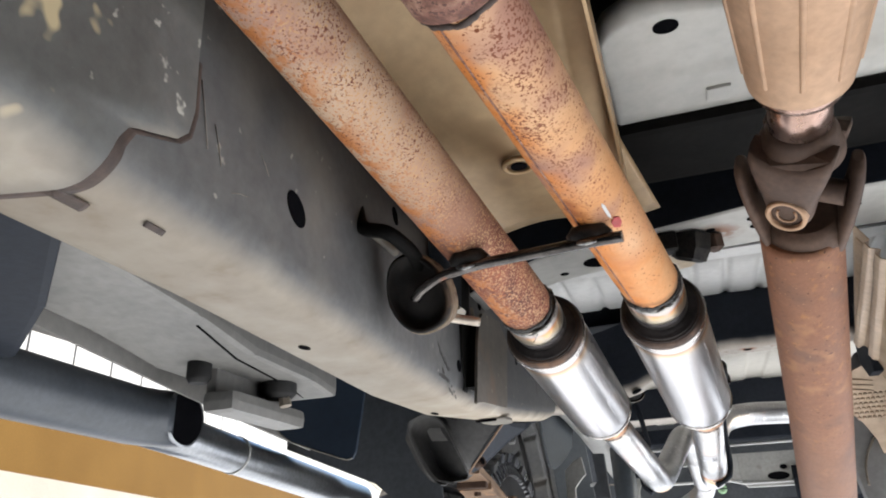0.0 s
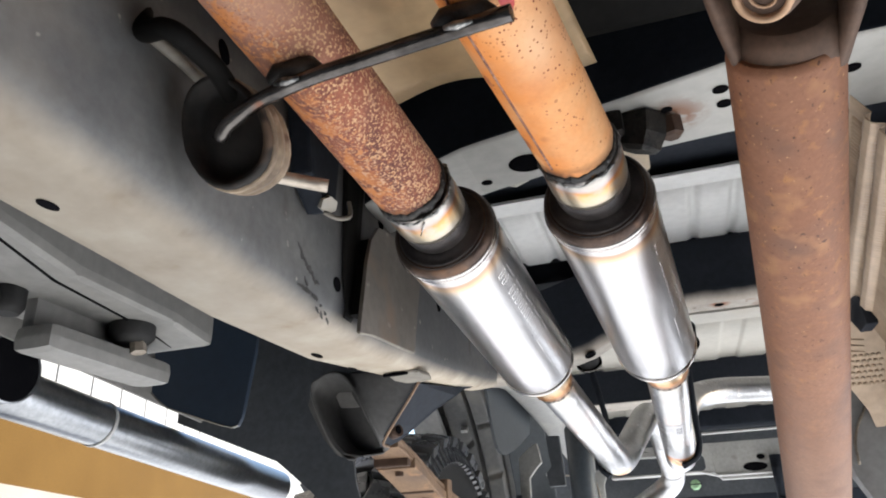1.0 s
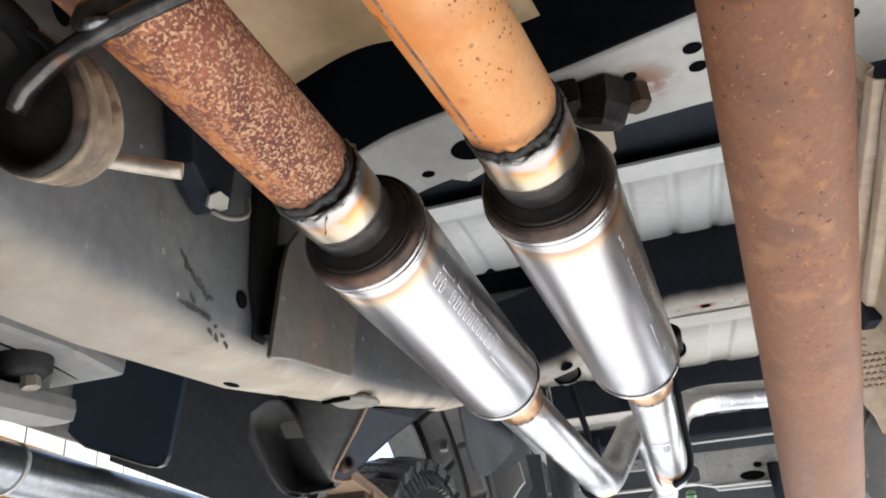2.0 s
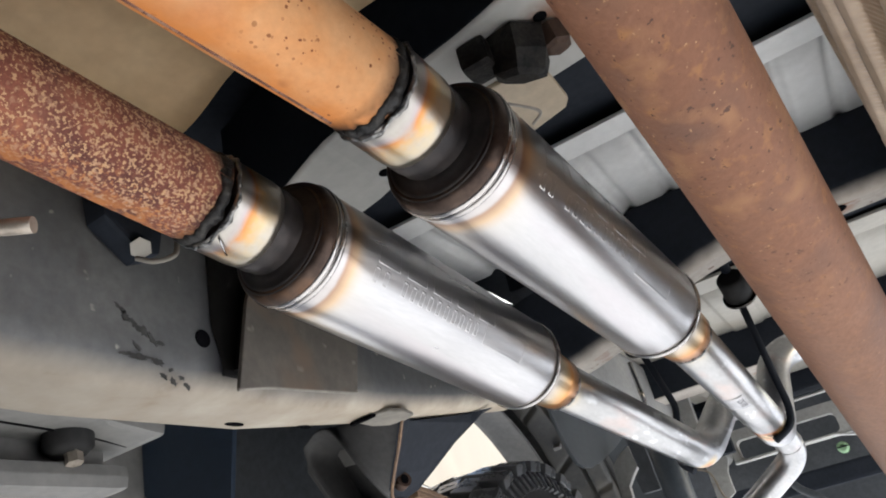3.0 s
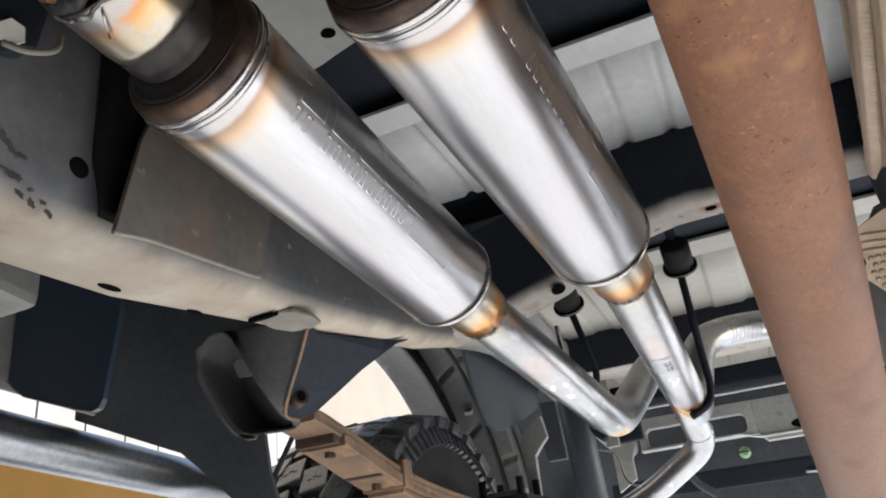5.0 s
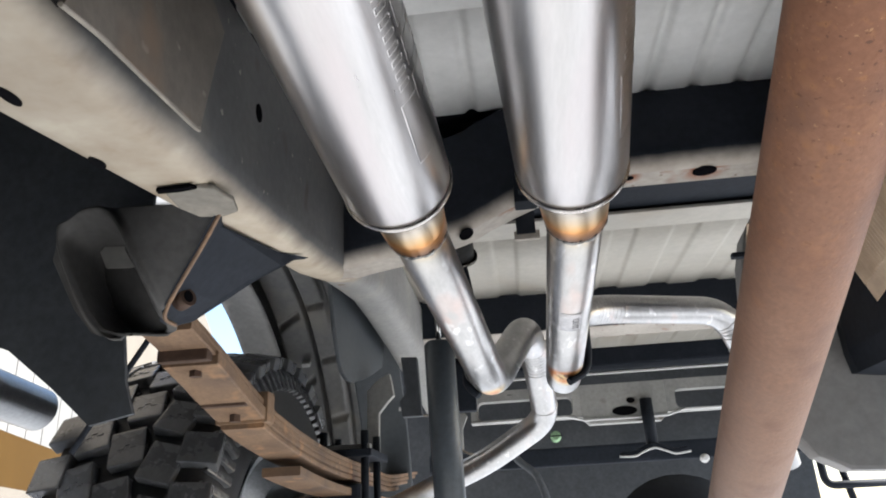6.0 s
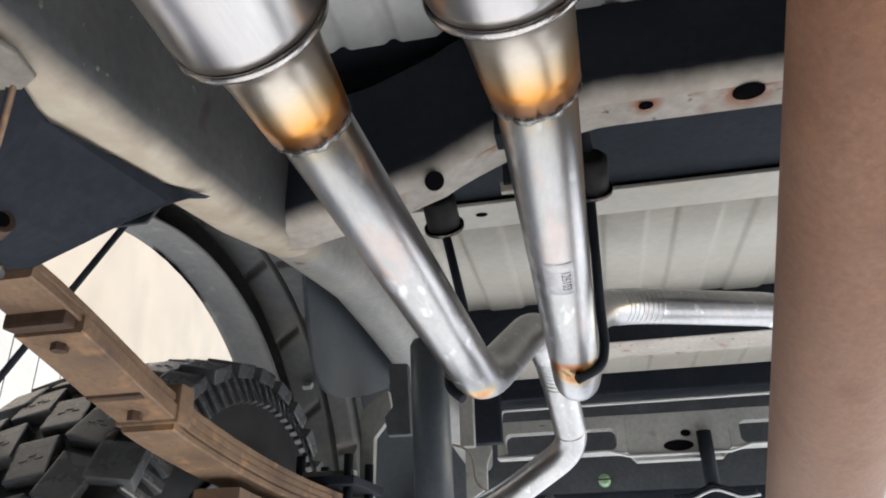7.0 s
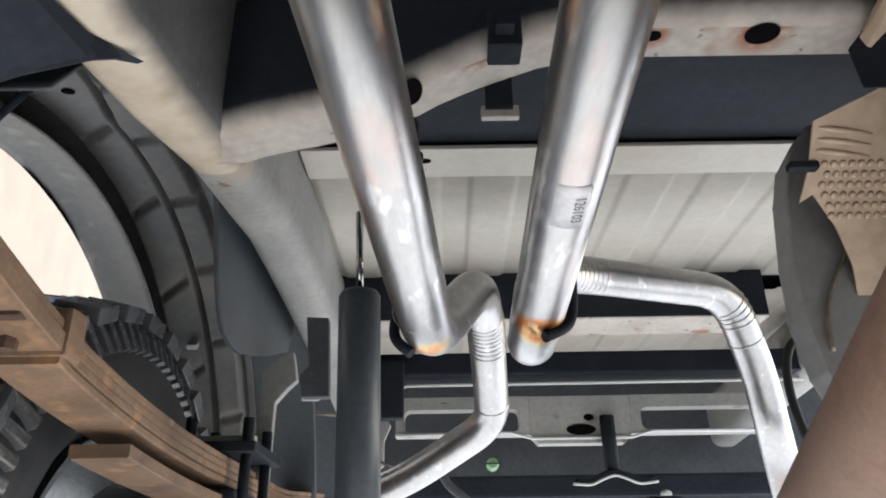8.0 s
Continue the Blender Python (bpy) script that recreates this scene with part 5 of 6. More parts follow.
part("joint_cross", sweep(B(), [UJ - sx * 0.04, UJ + sx * 0.04], 0.012, 20), "brown", shaft)
T0 = (0.096, 0.40, 1.80)
tv = (UJ - Vector(T0)).normalized()
# forked output yoke: a shoulder and two tapering arms
part("output_yoke", sweep(B(), [UJ - tv * k for k in (0.088, 0.080, 0.066, 0.052, 0.042)], [0.026, 0.029, 0.035, 0.037, 0.028], 36), "brown", shaft)
side = tv.cross(nrm).normalized()
for s in (-1, 1):
    bm = B()
    rows = []
    for k, w, h0, h1, bow in ((0.074, 0.0345, 0.010, 0.036, 0.014), (0.066, 0.0350, 0.012, 0.039, 0.012), (0.050, 0.0320, 0.017, 0.041, 0.008), (0.034, 0.0280, 0.020, 0.0405, 0.005), (0.018, 0.0240, 0.021, 0.0395, 0.002), (0.004, 0.0215, 0.022, 0.039, 0.0), (-0.010, 0.0195, 0.022, 0.0385, 0.0), (-0.018, 0.0140, 0.022, 0.038, 0.0), (-0.022, 0.0060, 0.023, 0.037, 0.0)):
        # the upper rim dips in the middle
        ring = [(-1.0, h0), (-1.0, h1 - 0.012), (-0.96, h1 - 0.005), (-0.8, h1 - 0.0015), (-0.4, h1), (0.0, h1 + 0.0005), (0.4, h1), (0.8, h1 - 0.0015), (0.96, h1 - 0.005), (1.0, h1 - 0.012), (1.0, h0)]
        rows.append([bm.verts.new(UJ - tv * (k - bow * (1 - a * a)) + side * a * w + nrm * s * b) for a, b in ring])
    for a, b in zip(rows, rows[1:]):
        for k in range(11):
            bm.faces.new((a[k], a[(k + 1) % 11], b[(k + 1) % 11], b[k])).smooth = True
    bm.faces.new(rows[0])
    bm.faces.new(rows[-1][::-1])
    bmesh.ops.recalc_face_normals(bm, faces=bm.faces)
    part("yoke_arm", bm, "brown", shaft)
part("slip_tube", sweep(B(), [UJ - tv * k for k in (0.150, 0.11, 0.08)], [0.0255, 0.0255, 0.0255], 36), "copper", shaft)
gearbox = thing("gearbox_tail_housing", "dusty copper toned cast gearbox tail housing", "gearbox")
part("housing", sweep(B(), [UJ - tv * k for k in (0.80, 0.50, 0.33, 0.25, 0.18, 0.155, 0.143, 0.138)], [0.082, 0.072, 0.060, 0.053, 0.045, 0.042, 0.040, 0.030], 48), "cast", gearbox)
part("oil_seal", sweep(B(), [UJ - tv * k for k in (0.14, 0.130, 0.128)], [0.034, 0.034, 0.027], 36), "copper", gearbox)
ux = tv.cross(Vector((0, 0, 1))).normalized()
uz = ux.cross(tv)
for k in range(10):
    a = 2 * math.pi * (k + 0.25) / 10
    e = ux * math.cos(a) + uz * math.sin(a)
    part("casting_rib", sweep(B(), [UJ - tv * 0.75 + e * 0.082, UJ - tv * 0.33 + e * 0.060, UJ - tv * 0.165 + e * 0.043], [0.005, 0.004, 0.002], 8), "cast", gearbox)

# ---- rear axle, spring, wheel ----
WY, WZ, WR = 2.13, 1.262, 0.42
axle = thing("rear_axle", "dusty black axle tube with differential and brake drum", "axle")
part("tube", sweep(B(), [(-0.62, WY, WZ), (0.9, WY, WZ)], 0.045, 28), "black", axle)
part("differential", sweep(B(), [(0.2, WY - 0.16, WZ - 0.02), (0.2, WY - 0.10, WZ - 0.01), (0.2, WY, WZ), (0.2, WY + 0.12, WZ), (0.2, WY + 0.15, WZ)], [0.05, 0.08, 0.14, 0.13, 0.06], 28), "black", axle)
bm = lathe_x(B(), [(-0.50, 0.0), (-0.50, 0.05), (-0.505, 0.12), (-0.50, 0.135), (-0.50, 0.16), (-0.51, 0.165), (-0.56, 0.165)], WY, WZ, 56)
part("brake_backing", bm, "steptube", axle)
for r in (0.11, 0.145):
    part("drum_ring", lathe_x(B(), [(-0.502, r - 0.006), (-0.497, r), (-0.502, r + 0.006)], WY, WZ, 56), "band", axle)

spring = thing("leaf_spring", "dusty rust coloured leaf spring pack with clips", "leaf spring")
LZ = lambda y: lerp([(1.38, 1.553), (1.5, 1.528), (1.64, 1.488), (1.75, 1.468), (1.9, 1.45), (2.05, 1.44), (2.25, 1.435), (2.5, 1.428), (3.0, 1.47)], y)[0]


def leaf_strip(y0, y1, dz, x0=-0.468, x1=-0.405, th=0.008):
    bm = B()
    n = 40
    rings = []
    for i in range(n + 1):
        y = y0 + (y1 - y0) * i / n
        z = (LZ(y - 0.05) + LZ(y) + LZ(y + 0.05)) / 3 + dz
        dx = lerp([(1.3, -0.030), (1.7, -0.028), (2.15, -0.012), (2.6, 0.0)], y)[0]
        rings.append([bm.verts.new((p[0] + dx, p[1], p[2])) for p in ((x0, y, z + 0.0015), (x0 + 0.0015, y, z), (x1 - 0.0015, y, z), (x1, y, z + 0.0015), (x1, y, z + th), (x0, y, z + th))])
    for a, b in zip(rings, rings[1:]):
        for k in range(6):
            bm.faces.new((a[k], a[(k + 1) % 6], b[(k + 1) % 6], b[k]))
    bm.faces.new(rings[0])
    bm.faces.new(rings[-1][::-1])
    bmesh.ops.recalc_face_normals(bm, faces=bm.faces)
    return bm


for y0, y1, dz in ((1.415, 2.95, 0.019), (1.42, 2.9, 0.0095), (1.655, 2.75, 0.0), (1.664, 2.6, -0.0105)):
    part("leaf", leaf_strip(y0, y1, dz), "leaf", spring)
part("lower_leaf", leaf_strip(1.825, 2.5, -0.040, th=0.014), "leaf", spring)
# thick front wraps with bolts
part("wrap", leaf_strip(1.49, 1.66, -0.001, -0.472, -0.402, 0.016), "leaf", spring)
part("clip", box(B(), (-0.504, 1.660, LZ(1.66) - 0.004), (-0.427, 1.690, LZ(1.66) + 0.040), 0.005), "leaf", spring)
# Dark brown here is the shade on the wraps' forward faces, painted on.
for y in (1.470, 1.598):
    part("shaded_wrap_end", box(B(), (-0.499, y, LZ(y) - 0.0045), (-0.436, y + 0.017, LZ(y) + 0.012), 0.004), "brown", spring, "rolled end of the wrap, painted dark for its shade")
for y in (1.508, 1.64):
    part("bolt", sweep(B(), [(-0.466, y, LZ(y) - 0.008), (-0.466, y, LZ(y) + 0.005)], 0.008, 6, smooth=False), "brown", spring)
for x in (-0.395, -0.48):
    for y in (2.15, 2.27):
        part("u_bolt", sweep(B(), [(x, y, 1.20), (x, y, 1.523)], 0.008, 12), "black", spring)
part("spring_plate", box(B(), (-0.50, 2.12, 1.470), (-0.375, 2.30, 1.485), 0.003), "black", spring)
part("axle_block", box(B(), (-0.475, 2.13, 1.30), (-0.40, 2.29, 1.42), 0.006), "black", spring)

# spring hanger bracket
hb = thing("spring_hanger", "dark pressed spring hanger bracket under the frame", "bracket")
HANG = lambda y, z: -0.335 - 1.15 * (1.625 + (y - 1.25) * 0.125 - z)
OUT = [(1.262, 1.624), (1.295, 1.598), (1.322, 1.574), (1.344, 1.557), (1.362, 1.550), (1.392, 1.551), (1.420, 1.563), (1.436, 1.588), (1.452, 1.615), (1.468, 1.639), (1.482, 1.651)]
# the top edge runs under the rail, out towards its outer side
TOP = [(-0.322, 1.492, 1.655), (-0.336, 1.470, 1.652), (-0.352, 1.440, 1.648), (-0.366, 1.405, 1.643), (-0.369, 1.350, 1.636), (-0.356, 1.305, 1.629)]
RING = [Vector((HANG(y, z), y, z)) for y, z in OUT[:9]] + [Vector((HANG(y, z) * 0.7 - 0.097, y, z)) for y, z in OUT[9:]] + [Vector(p) for p in TOP]
bm = B()
va = [bm.verts.new(p) for p in RING]
vb = [bm.verts.new(p + Vector((-0.005, 0, -0.002))) for p in RING]
for face in (va, vb[::-1]):
    bmesh.ops.triangulate(bm, faces=[bm.faces.new(face)])
for k in range(len(RING)):
    bm.faces.new((va[k], va[(k + 1) % len(RING)], vb[(k + 1) % len(RING)], vb[k]))
bmesh.ops.recalc_face_normals(bm, faces=bm.faces)
part("side_plate", bm, "black", hb)
RIM = spline([(HANG(y, z) + 0.001, y, z) for y, z in OUT[:6]], 6)


def hang_front(u, v):
    i = min(len(RIM) - 2, int(v * (len(RIM) - 1)))
    a = RIM[i].lerp(RIM[i + 1], v * (len(RIM) - 1) - i)
    b = Vector((*lerp([(0.0, -0.500, 1.31, 1.660), (0.18, -0.542, 1.325, 1.648), (0.4, -0.556, 1.338, 1.618), (0.7, -0.534, 1.352, 1.566), (0.88, -0.515, 1.360, 1.540), (1.0, -0.490, 1.362, 1.531)], v),))
    p = a.lerp(b, u) - Vector((0, 0.020 * math.sin(math.pi * min(1.0, u * 1.2)) * (0.4 + 0.6 * v), 0.004 * math.sin(math.pi * u) * v))
    r = (abs((p.x + 0.488 + 0.35 * (p.z - 1.594)) / 0.039) ** 3.2 + abs((p.z - 1.593) / 0.056) ** 3.2) ** (1 / 3.2)
    dip = 0.055 * min(1.0, max(0.0, (1.02 - r) * 5.0)) - 0.008 * math.exp(-((r - 1.14) / 0.10) ** 2)
    return (p.x, p.y + dip, p.z)


part("front_web", grid(B(), hang_front, 110, 90, 0.003), "web", hb)
part("rim", sweep(B(), RIM, 0.0022, 8), "leaf", hb)
# Pale card stands for the bright view through the cup's opening.
part("cup_daylight_card", slab(B(), [(-0.512, 1.615), (-0.468, 1.612), (-0.471, 1.630), (-0.476, 1.637), (-0.516, 1.640), (-0.521, 1.634)], "y", 1.366, 1.370, 0.0005), "sill", hb, "pale card painted as light through the bracket cup")
part("eye_bolt", sweep(B(), [(-0.407, 1.350, 1.568), (-0.42, 1.357, 1.565)], 0.010, 20), "brown", hb)
part("eye_hole", disc(B(), (-0.4068, 1.3495, 1.5681), (0.85, -0.45, 0.2), 0.0055, 0.0065, 0.001), "hole", hb)
bm = slab(B(), [(-0.352, 1.200), (-0.325, 1.212), (-0.318, 1.24), (-0.323, 1.264), (-0.340, 1.272), (-0.362, 1.268), (-0.372, 1.245), (-0.370, 1.215), (-0.362, 1.204)], "z", 1.6185, 1.6235, 0.002)
part("foot_flange", bm, "dust", hb)
part("foot_slot", slab(B(), [(-0.372, 1.200), (-0.340, 1.198), (-0.336, 1.203), (-0.352, 1.206), (-0.372, 1.206)], "z", 1.615, 1.619, 0.001), "hole", hb)

# tyre
wheel = thing("off_road_tyre", "chunky black off-road tyre on a steel rim at full droop", "tyre")
XI, XO = -0.545, -0.83
half = (XI - XO) / 2
xc0 = (XI + XO) / 2
prof = [(xc0 + half * 0.72, 0.235), (xc0 + half * 0.93, 0.27), (xc0 + half, 0.32), (xc0 + half * 0.97, 0.365), (xc0 + half * 0.88, WR - 0.022), (xc0 + half * 0.6, WR - 0.014), (xc0, WR - 0.012), (xc0 - half * 0.6, WR - 0.014), (xc0 - half * 0.88, WR - 0.022), (xc0 - half, 0.32), (xc0 - half * 0.72, 0.235)]
tyre = part("carcass", lathe_x(B(), prof, WY, WZ, 96), "carcass", wheel)
part("rim", lathe_x(B(), [(-0.57, 0.235), (-0.575, 0.22), (-0.60, 0.215), (-0.70, 0.21), (-0.74, 0.12), (-0.74, 0.0)], WY, WZ, 64), "steptube", wheel)
blk = {}
for key, (w, l, h) in {"mid": (0.056, 0.064, 0.014), "edge": (0.062, 0.056, 0.018), "side": (0.058, 0.015, 0.010)}.items():
    bm = B()
    box(bm, (-w / 2, -l / 2, -0.006), (w / 2, l / 2, h), 0.003)
    if key == "mid":
        # zigzag sipe
        for a in range(3):
            box(bm, (-0.015 + 0.010 * a, -0.004 + 0.006 * (a % 2), h - 0.001), (-0.005 + 0.010 * a, -0.0015 + 0.006 * (a % 2), h + 0.0012))
    me = bpy.data.meshes.new("tread_block")
    bm.to_mesh(me)
    bm.free()
    me.materials.append(M["tyre"])
    blk[key] = me
N = 30
for k in range(84):
    # narrow lugs on the inner shoulder
    a = 2 * math.pi * k / 84
    if WZ + WR * math.cos(a) > 1.3:
        ob = new("shoulder_lug", blk["side"])
        ob.parent = tyre
        ob.matrix_basis = Matrix.Translation((xc0 + half * 0.93, WY, WZ)) @ Matrix.Rotation(-a, 4, "X") @ Matrix.Translation((0, 0, 0.372)) @ Matrix.Rotation(radians(70), 4, "Y")
for k in range(N):
    for j, (off, key) in enumerate(((0.0, "mid"), (0.44, "mid"), (-0.44, "mid"), (0.80, "edge"), (-0.80, "edge"))):
        a = 2 * math.pi * (k + 0.5 * (j % 2) + 0.15 * j) / N
        if WZ + WR * math.cos(a) < 1.0:
            continue
        r = WR - 0.012 - 0.010 * (abs(off) > 0.7) 
        ob = new("tread_block", blk[key])
        ob.parent = tyre
        lean = -16 * off
        ob.matrix_basis = Matrix.Translation((xc0 + half * off, WY, WZ)) @ Matrix.Rotation(-a, 4, "X") @ Matrix.Translation((0, 0, r)) @ Matrix.Rotation(radians(-lean), 4, "Y") @ Matrix.Rotation(radians(13 * ((-1) ** j) if key == "mid" else 0), 4, "Z")

# wheel housing
house = thing("wheel_housing", "dark ribbed plastic liner in the wheel arch", "wheel arch")
HY, HZ = 2.10, 1.27


def liner(u, v):
    x = -0.395 - 0.425 * u
    deg = -58 + 158 * v
    a = radians(deg)
    main = -0.615 + 0.048 * max(0.0, min(1.0, (-8 - deg) / 16))
    groove = 0.020 * max(0.0, 1 - abs(x - main) / 0.010) + 0.012 * max(0.0, 1 - abs(x + 0.550) / 0.008)
    if -0.700 < x < main - 0.012:
        k = (deg + 1.1 + 56 * (x + 0.695)) / 17.7
        groove += 0.014 * max(0.0, 1 - abs(k - round(k)) * 16) * (x < -0.632)
    elif main + 0.012 < x < -0.556:
        k = (deg + 2.7 + 17 * (x + 0.594)) / 15.3
        groove += 0.012 * max(0.0, 1 - abs(k - round(k)) * 15)
    step = 0.014 * (main + 0.010 < x) * (x < -0.552)
    recess = 0.075 * min(1.0, max(0.0, (-0.700 - x) / 0.012))
    r = 0.70 + groove - step + recess
    return (x, HY + r * math.sin(a), HZ + r * math.cos(a))


part("liner", grid(B(), lambda u, v: liner(0.31 + 0.765 * u, v), 118, 290, 0.003), "liner", house)
part("inner_liner", grid(B(), lambda u, v: liner(0.31 * u, v), 28, 120, 0.003), "slate", house, "smooth dark slate inner liner")
for x, deg, ln in ((-0.645, 43.7, 0.012), (-0.506, 14.7, 0.016)):
    part("clip", box(B(), (-0.011, -ln / 2, -0.012), (0.011, ln / 2, 0.006), 0.002, Matrix.Translation((x, HY, HZ)) @ Matrix.Rotation(radians(-deg), 4, "X") @ Matrix.Translation((0, 0, 0.688))), "body", house, "pale plastic push clip")
part("inner_wall", slab(B(), [(1.963, 1.80), (2.003, 1.696), (2.035, 1.648), (2.060, 1.627), (2.10, 1.619), (2.15, 1.622), (2.233, 1.641), (2.34, 1.672), (2.481, 1.720), (2.519, 1.776), (2.5, 1.86), (2.0, 1.86)], "x", -0.426, -0.418, 0.003), "slate", house, "smooth dark slate inner wall")
part("liner_hole", disc(B(), (-0.634, HY + 0.699 * math.sin(radians(-15.7)), HZ + 0.699 * math.cos(radians(-15.7))), (0, 0.27, -0.96), 0.009, 0.009, 0.002), "hole", house)


def lip(u, v):
    a = radians(-60 + 160 * v)
    r = 0.668 - 0.006 * u + 0.010 * math.sin(math.pi * u)
    return (-0.802 + 0.102 * u, HY + r * math.sin(a), HZ + r * math.cos(a))


part("arch_lip", grid(B(), lip, 8, 80, 0.003), "lipgrey", house, "pale grey wheel arch lip")


def fender(u, v):
    a = radians(-57 + 162 * v)
    # it stops behind the cab's splash shield
    r = 0.668 + (min(1.028, 0.655 / max(0.1, -math.sin(a))) - 0.668) * u
    return (-0.803 - 0.05 * min(1.0, u * 3), HY + r * math.sin(a), HZ + r * math.cos(a))


part("lip_slit", sweep(B(), [(-0.797, HY + 0.6640 * math.sin(radians(a)), HZ + 0.6640 * math.cos(radians(a))) for a in (0, 2.5, 5, 7.5, 10, 13, 16, 19)], [0.0008, 0.0025, 0.002, 0.003, 0.0022, 0.0025, 0.002, 0.0008], 8), "hole", house, "dark slit along the arch lip")
part("fender_panel", grid(B(), fender, 8, 80, 0.002), "body", house, "pale grey back of the outer fender")
part("stay_rod", sweep(B(), [(-0.690, 1.624, 1.451), (-0.649, 1.633, 1.526), (-0.532, 1.660, 1.739), (-0.508, 1.666, 1.782)], 0.0042, 8), "black", house)

# rear damper
damper = thing("shock_absorber", "dark painted shock absorber with a bright rod", "shock absorber")
S0, S1 = Vector((-0.214, 1.965, 1.649)), Vector((-0.205, 1.975, 1.20))
part("body", sweep(B(), [S0, S0 + Vector((0, 0, -0.006)), S1], [0.024, 0.0275, 0.0275], 36), "shock", damper)
part("rod", sweep(B(), [S0, S0 + Vector((-0.004, 0, 0.12))], 0.005, 14), "chrome", damper)

# ---- outboard sill, step and fuel tank ----
sill = thing("rocker_panel", "dusty dark grey cab sill with body mounts", "sill")
part("outer_sill", box(B(), (-0.90, -1.2, 1.725), (-0.76, 1.18, 1.90), 0.02), "sill", sill)
part("inner_sill", slab(B(), [(-1.2, 1.735), (0.55, 1.725), (0.75, 1.706), (0.88, 1.684), (1.05, 1.680), (1.135, 1.668), (1.135, 1.80), (-1.2, 1.80)], "x", -0.775, -0.60, 0.012), "sill", sill)
part("pinch_flange", slab(B(), [(-1.2, 1.71), (0.60, 1.71), (0.98, 1.664), (1.10, 1.651), (1.25, 1.636), (1.40, 1.622), (1.40, 1.75), (-1.2, 1.75)], "x", -0.80, -0.795), "sill", sill)
part("side_wall", box(B(), (-0.95, -1.2, 1.75), (-0.905, 1.42, 1.97)), "sill", sill)
bm = B()
box(bm, (-0.708, 0.905, 1.616), (-0.652, 1.122, 1.648), 0.015)
box(bm, (-0.708, 0.915, 1.640), (-0.690, 1.112, 1.76), 0.004)
part("mount_pad", bm, "sill", sill)
part("rubber_plug", sweep(B(), [(-0.700, 0.885, 1.74), (-0.700, 0.885, 1.663), (-0.700, 0.885, 1.655)], [0.018, 0.018, 0.013], 24), "rubber", sill)
part("mount_bolt", sweep(B(), [(-0.652, 1.041, 1.672), (-0.645, 1.041, 1.642)], 0.010, 6, smooth=False), "band", sill)
part("body_mount", sweep(B(), [(-0.660, 1.042, 1.79), (-0.660, 1.042, 1.664), (-0.660, 1.042, 1.655)], [0.029, 0.029, 0.020], 28), "rubber", sill)
part("mount_bracket", slab(B(), [(-0.42, -0.1), (-0.42, 0.30), (-0.452, 0.385), (-0.62, 0.53), (-0.80, 0.66), (-0.86, 0.66), (-0.90, 0.40), (-0.90, -0.1)], "z", 1.655, 1.70, 0.008), "black", sill, "dark cab mount arm")
part("mount_bolt", sweep(B(), [(-0.635, 0.45, 1.657), (-0.635, 0.45, 1.640)], [0.016, 0.014], 6, smooth=False), "band", sill)
part("floor_pad", box(B(), (-0.66, 0.58, 1.735), (-0.60, 0.72, 1.765), 0.010), "body", sill)
part("floor_seam", sweep(B(), [(-0.622, 0.77, 1.7025), (-0.634, 0.88, 1.6835), (-0.652, 1.05, 1.6795), (-0.658, 1.12, 1.6715)], 0.0018, 6), "hole", sill)
flap = thing("splash_shield", "black plastic splash shield behind the cab", "splash shield")
part("sheet", slab(B(), [(-0.87, 1.632), (-0.66, 1.548), (-0.60, 1.50), (-0.55, 1.455), (-0.50, 1.465), (-0.512, 1.50), (-0.52, 1.555), (-0.50, 1.66), (-0.50, 1.92), (-0.87, 1.92)], "y", 1.43, 1.437, 0.001), "plastic", flap)
PANEL = [(-0.79, 1.80), (-0.79, 1.711), (-0.788, 1.645), (-0.775, 1.632), (-0.755, 1.618), (-0.70, 1.598), (-0.655, 1.582), (-0.636, 1.577), (-0.626, 1.579), (-0.620, 1.590), (-0.604, 1.69), (-0.60, 1.80)]
part("panel", slab(B(), PANEL, "y", 1.25, 1.258, 0.001), "navy", flap, "glossy black panel tinted blue as if by the sky")
part("panel_edge", sweep(B(), [(x, 1.2495, z) for x, z in PANEL[2:9]], 0.0012, 6), "dust", flap, "pale line along the panel edge")
step = thing("side_step", "round black side step over a dull grey tube", "side step")
part("step_tube", sweep(B(), [(-0.86, -1.2, 1.652), (-0.86, 0.5, 1.645), (-0.86, 0.88, 1.634), (-0.858, 0.935, 1.632), (-0.850, 0.972, 1.632), (-0.836, 0.996, 1.632), (-0.822, 1.004, 1.632), (-0.812, 1.0045, 1.632)], 0.0455, 40), "step", step)
part("tube_end", sweep(B(), [(-0.816, 1.0045, 1.632), (-0.8095, 1.0042, 1.632)], 0.0420, 36), "hole", step, "dark open tube end")
part("end_rim", sweep(B(), [(-0.815, 1.0045, 1.632), (-0.8095, 1.0042, 1.632), (-0.8090, 1.0042, 1.632)], [0.0458, 0.0458, 0.0430], 40, caps=False), "steptube", step)
part("inner_tube", sweep(B(), [(-0.87, 0.9, 1.632), (-0.87, 1.1, 1.614), (-0.87, 1.6, 1.566), (-0.87, 1.8, 1.547)], 0.035, 40), "steptube", step)
part("cable_tie", sweep(B(), [(-0.87, 1.232, 1.6015), (-0.87, 1.2385, 1.6005)], 0.0365, 40), "body", step, "pale cable tie round the tube")
tank = thing("tank_shield", "ribbed tan heat shield on a grey fuel tank", "heat shield")


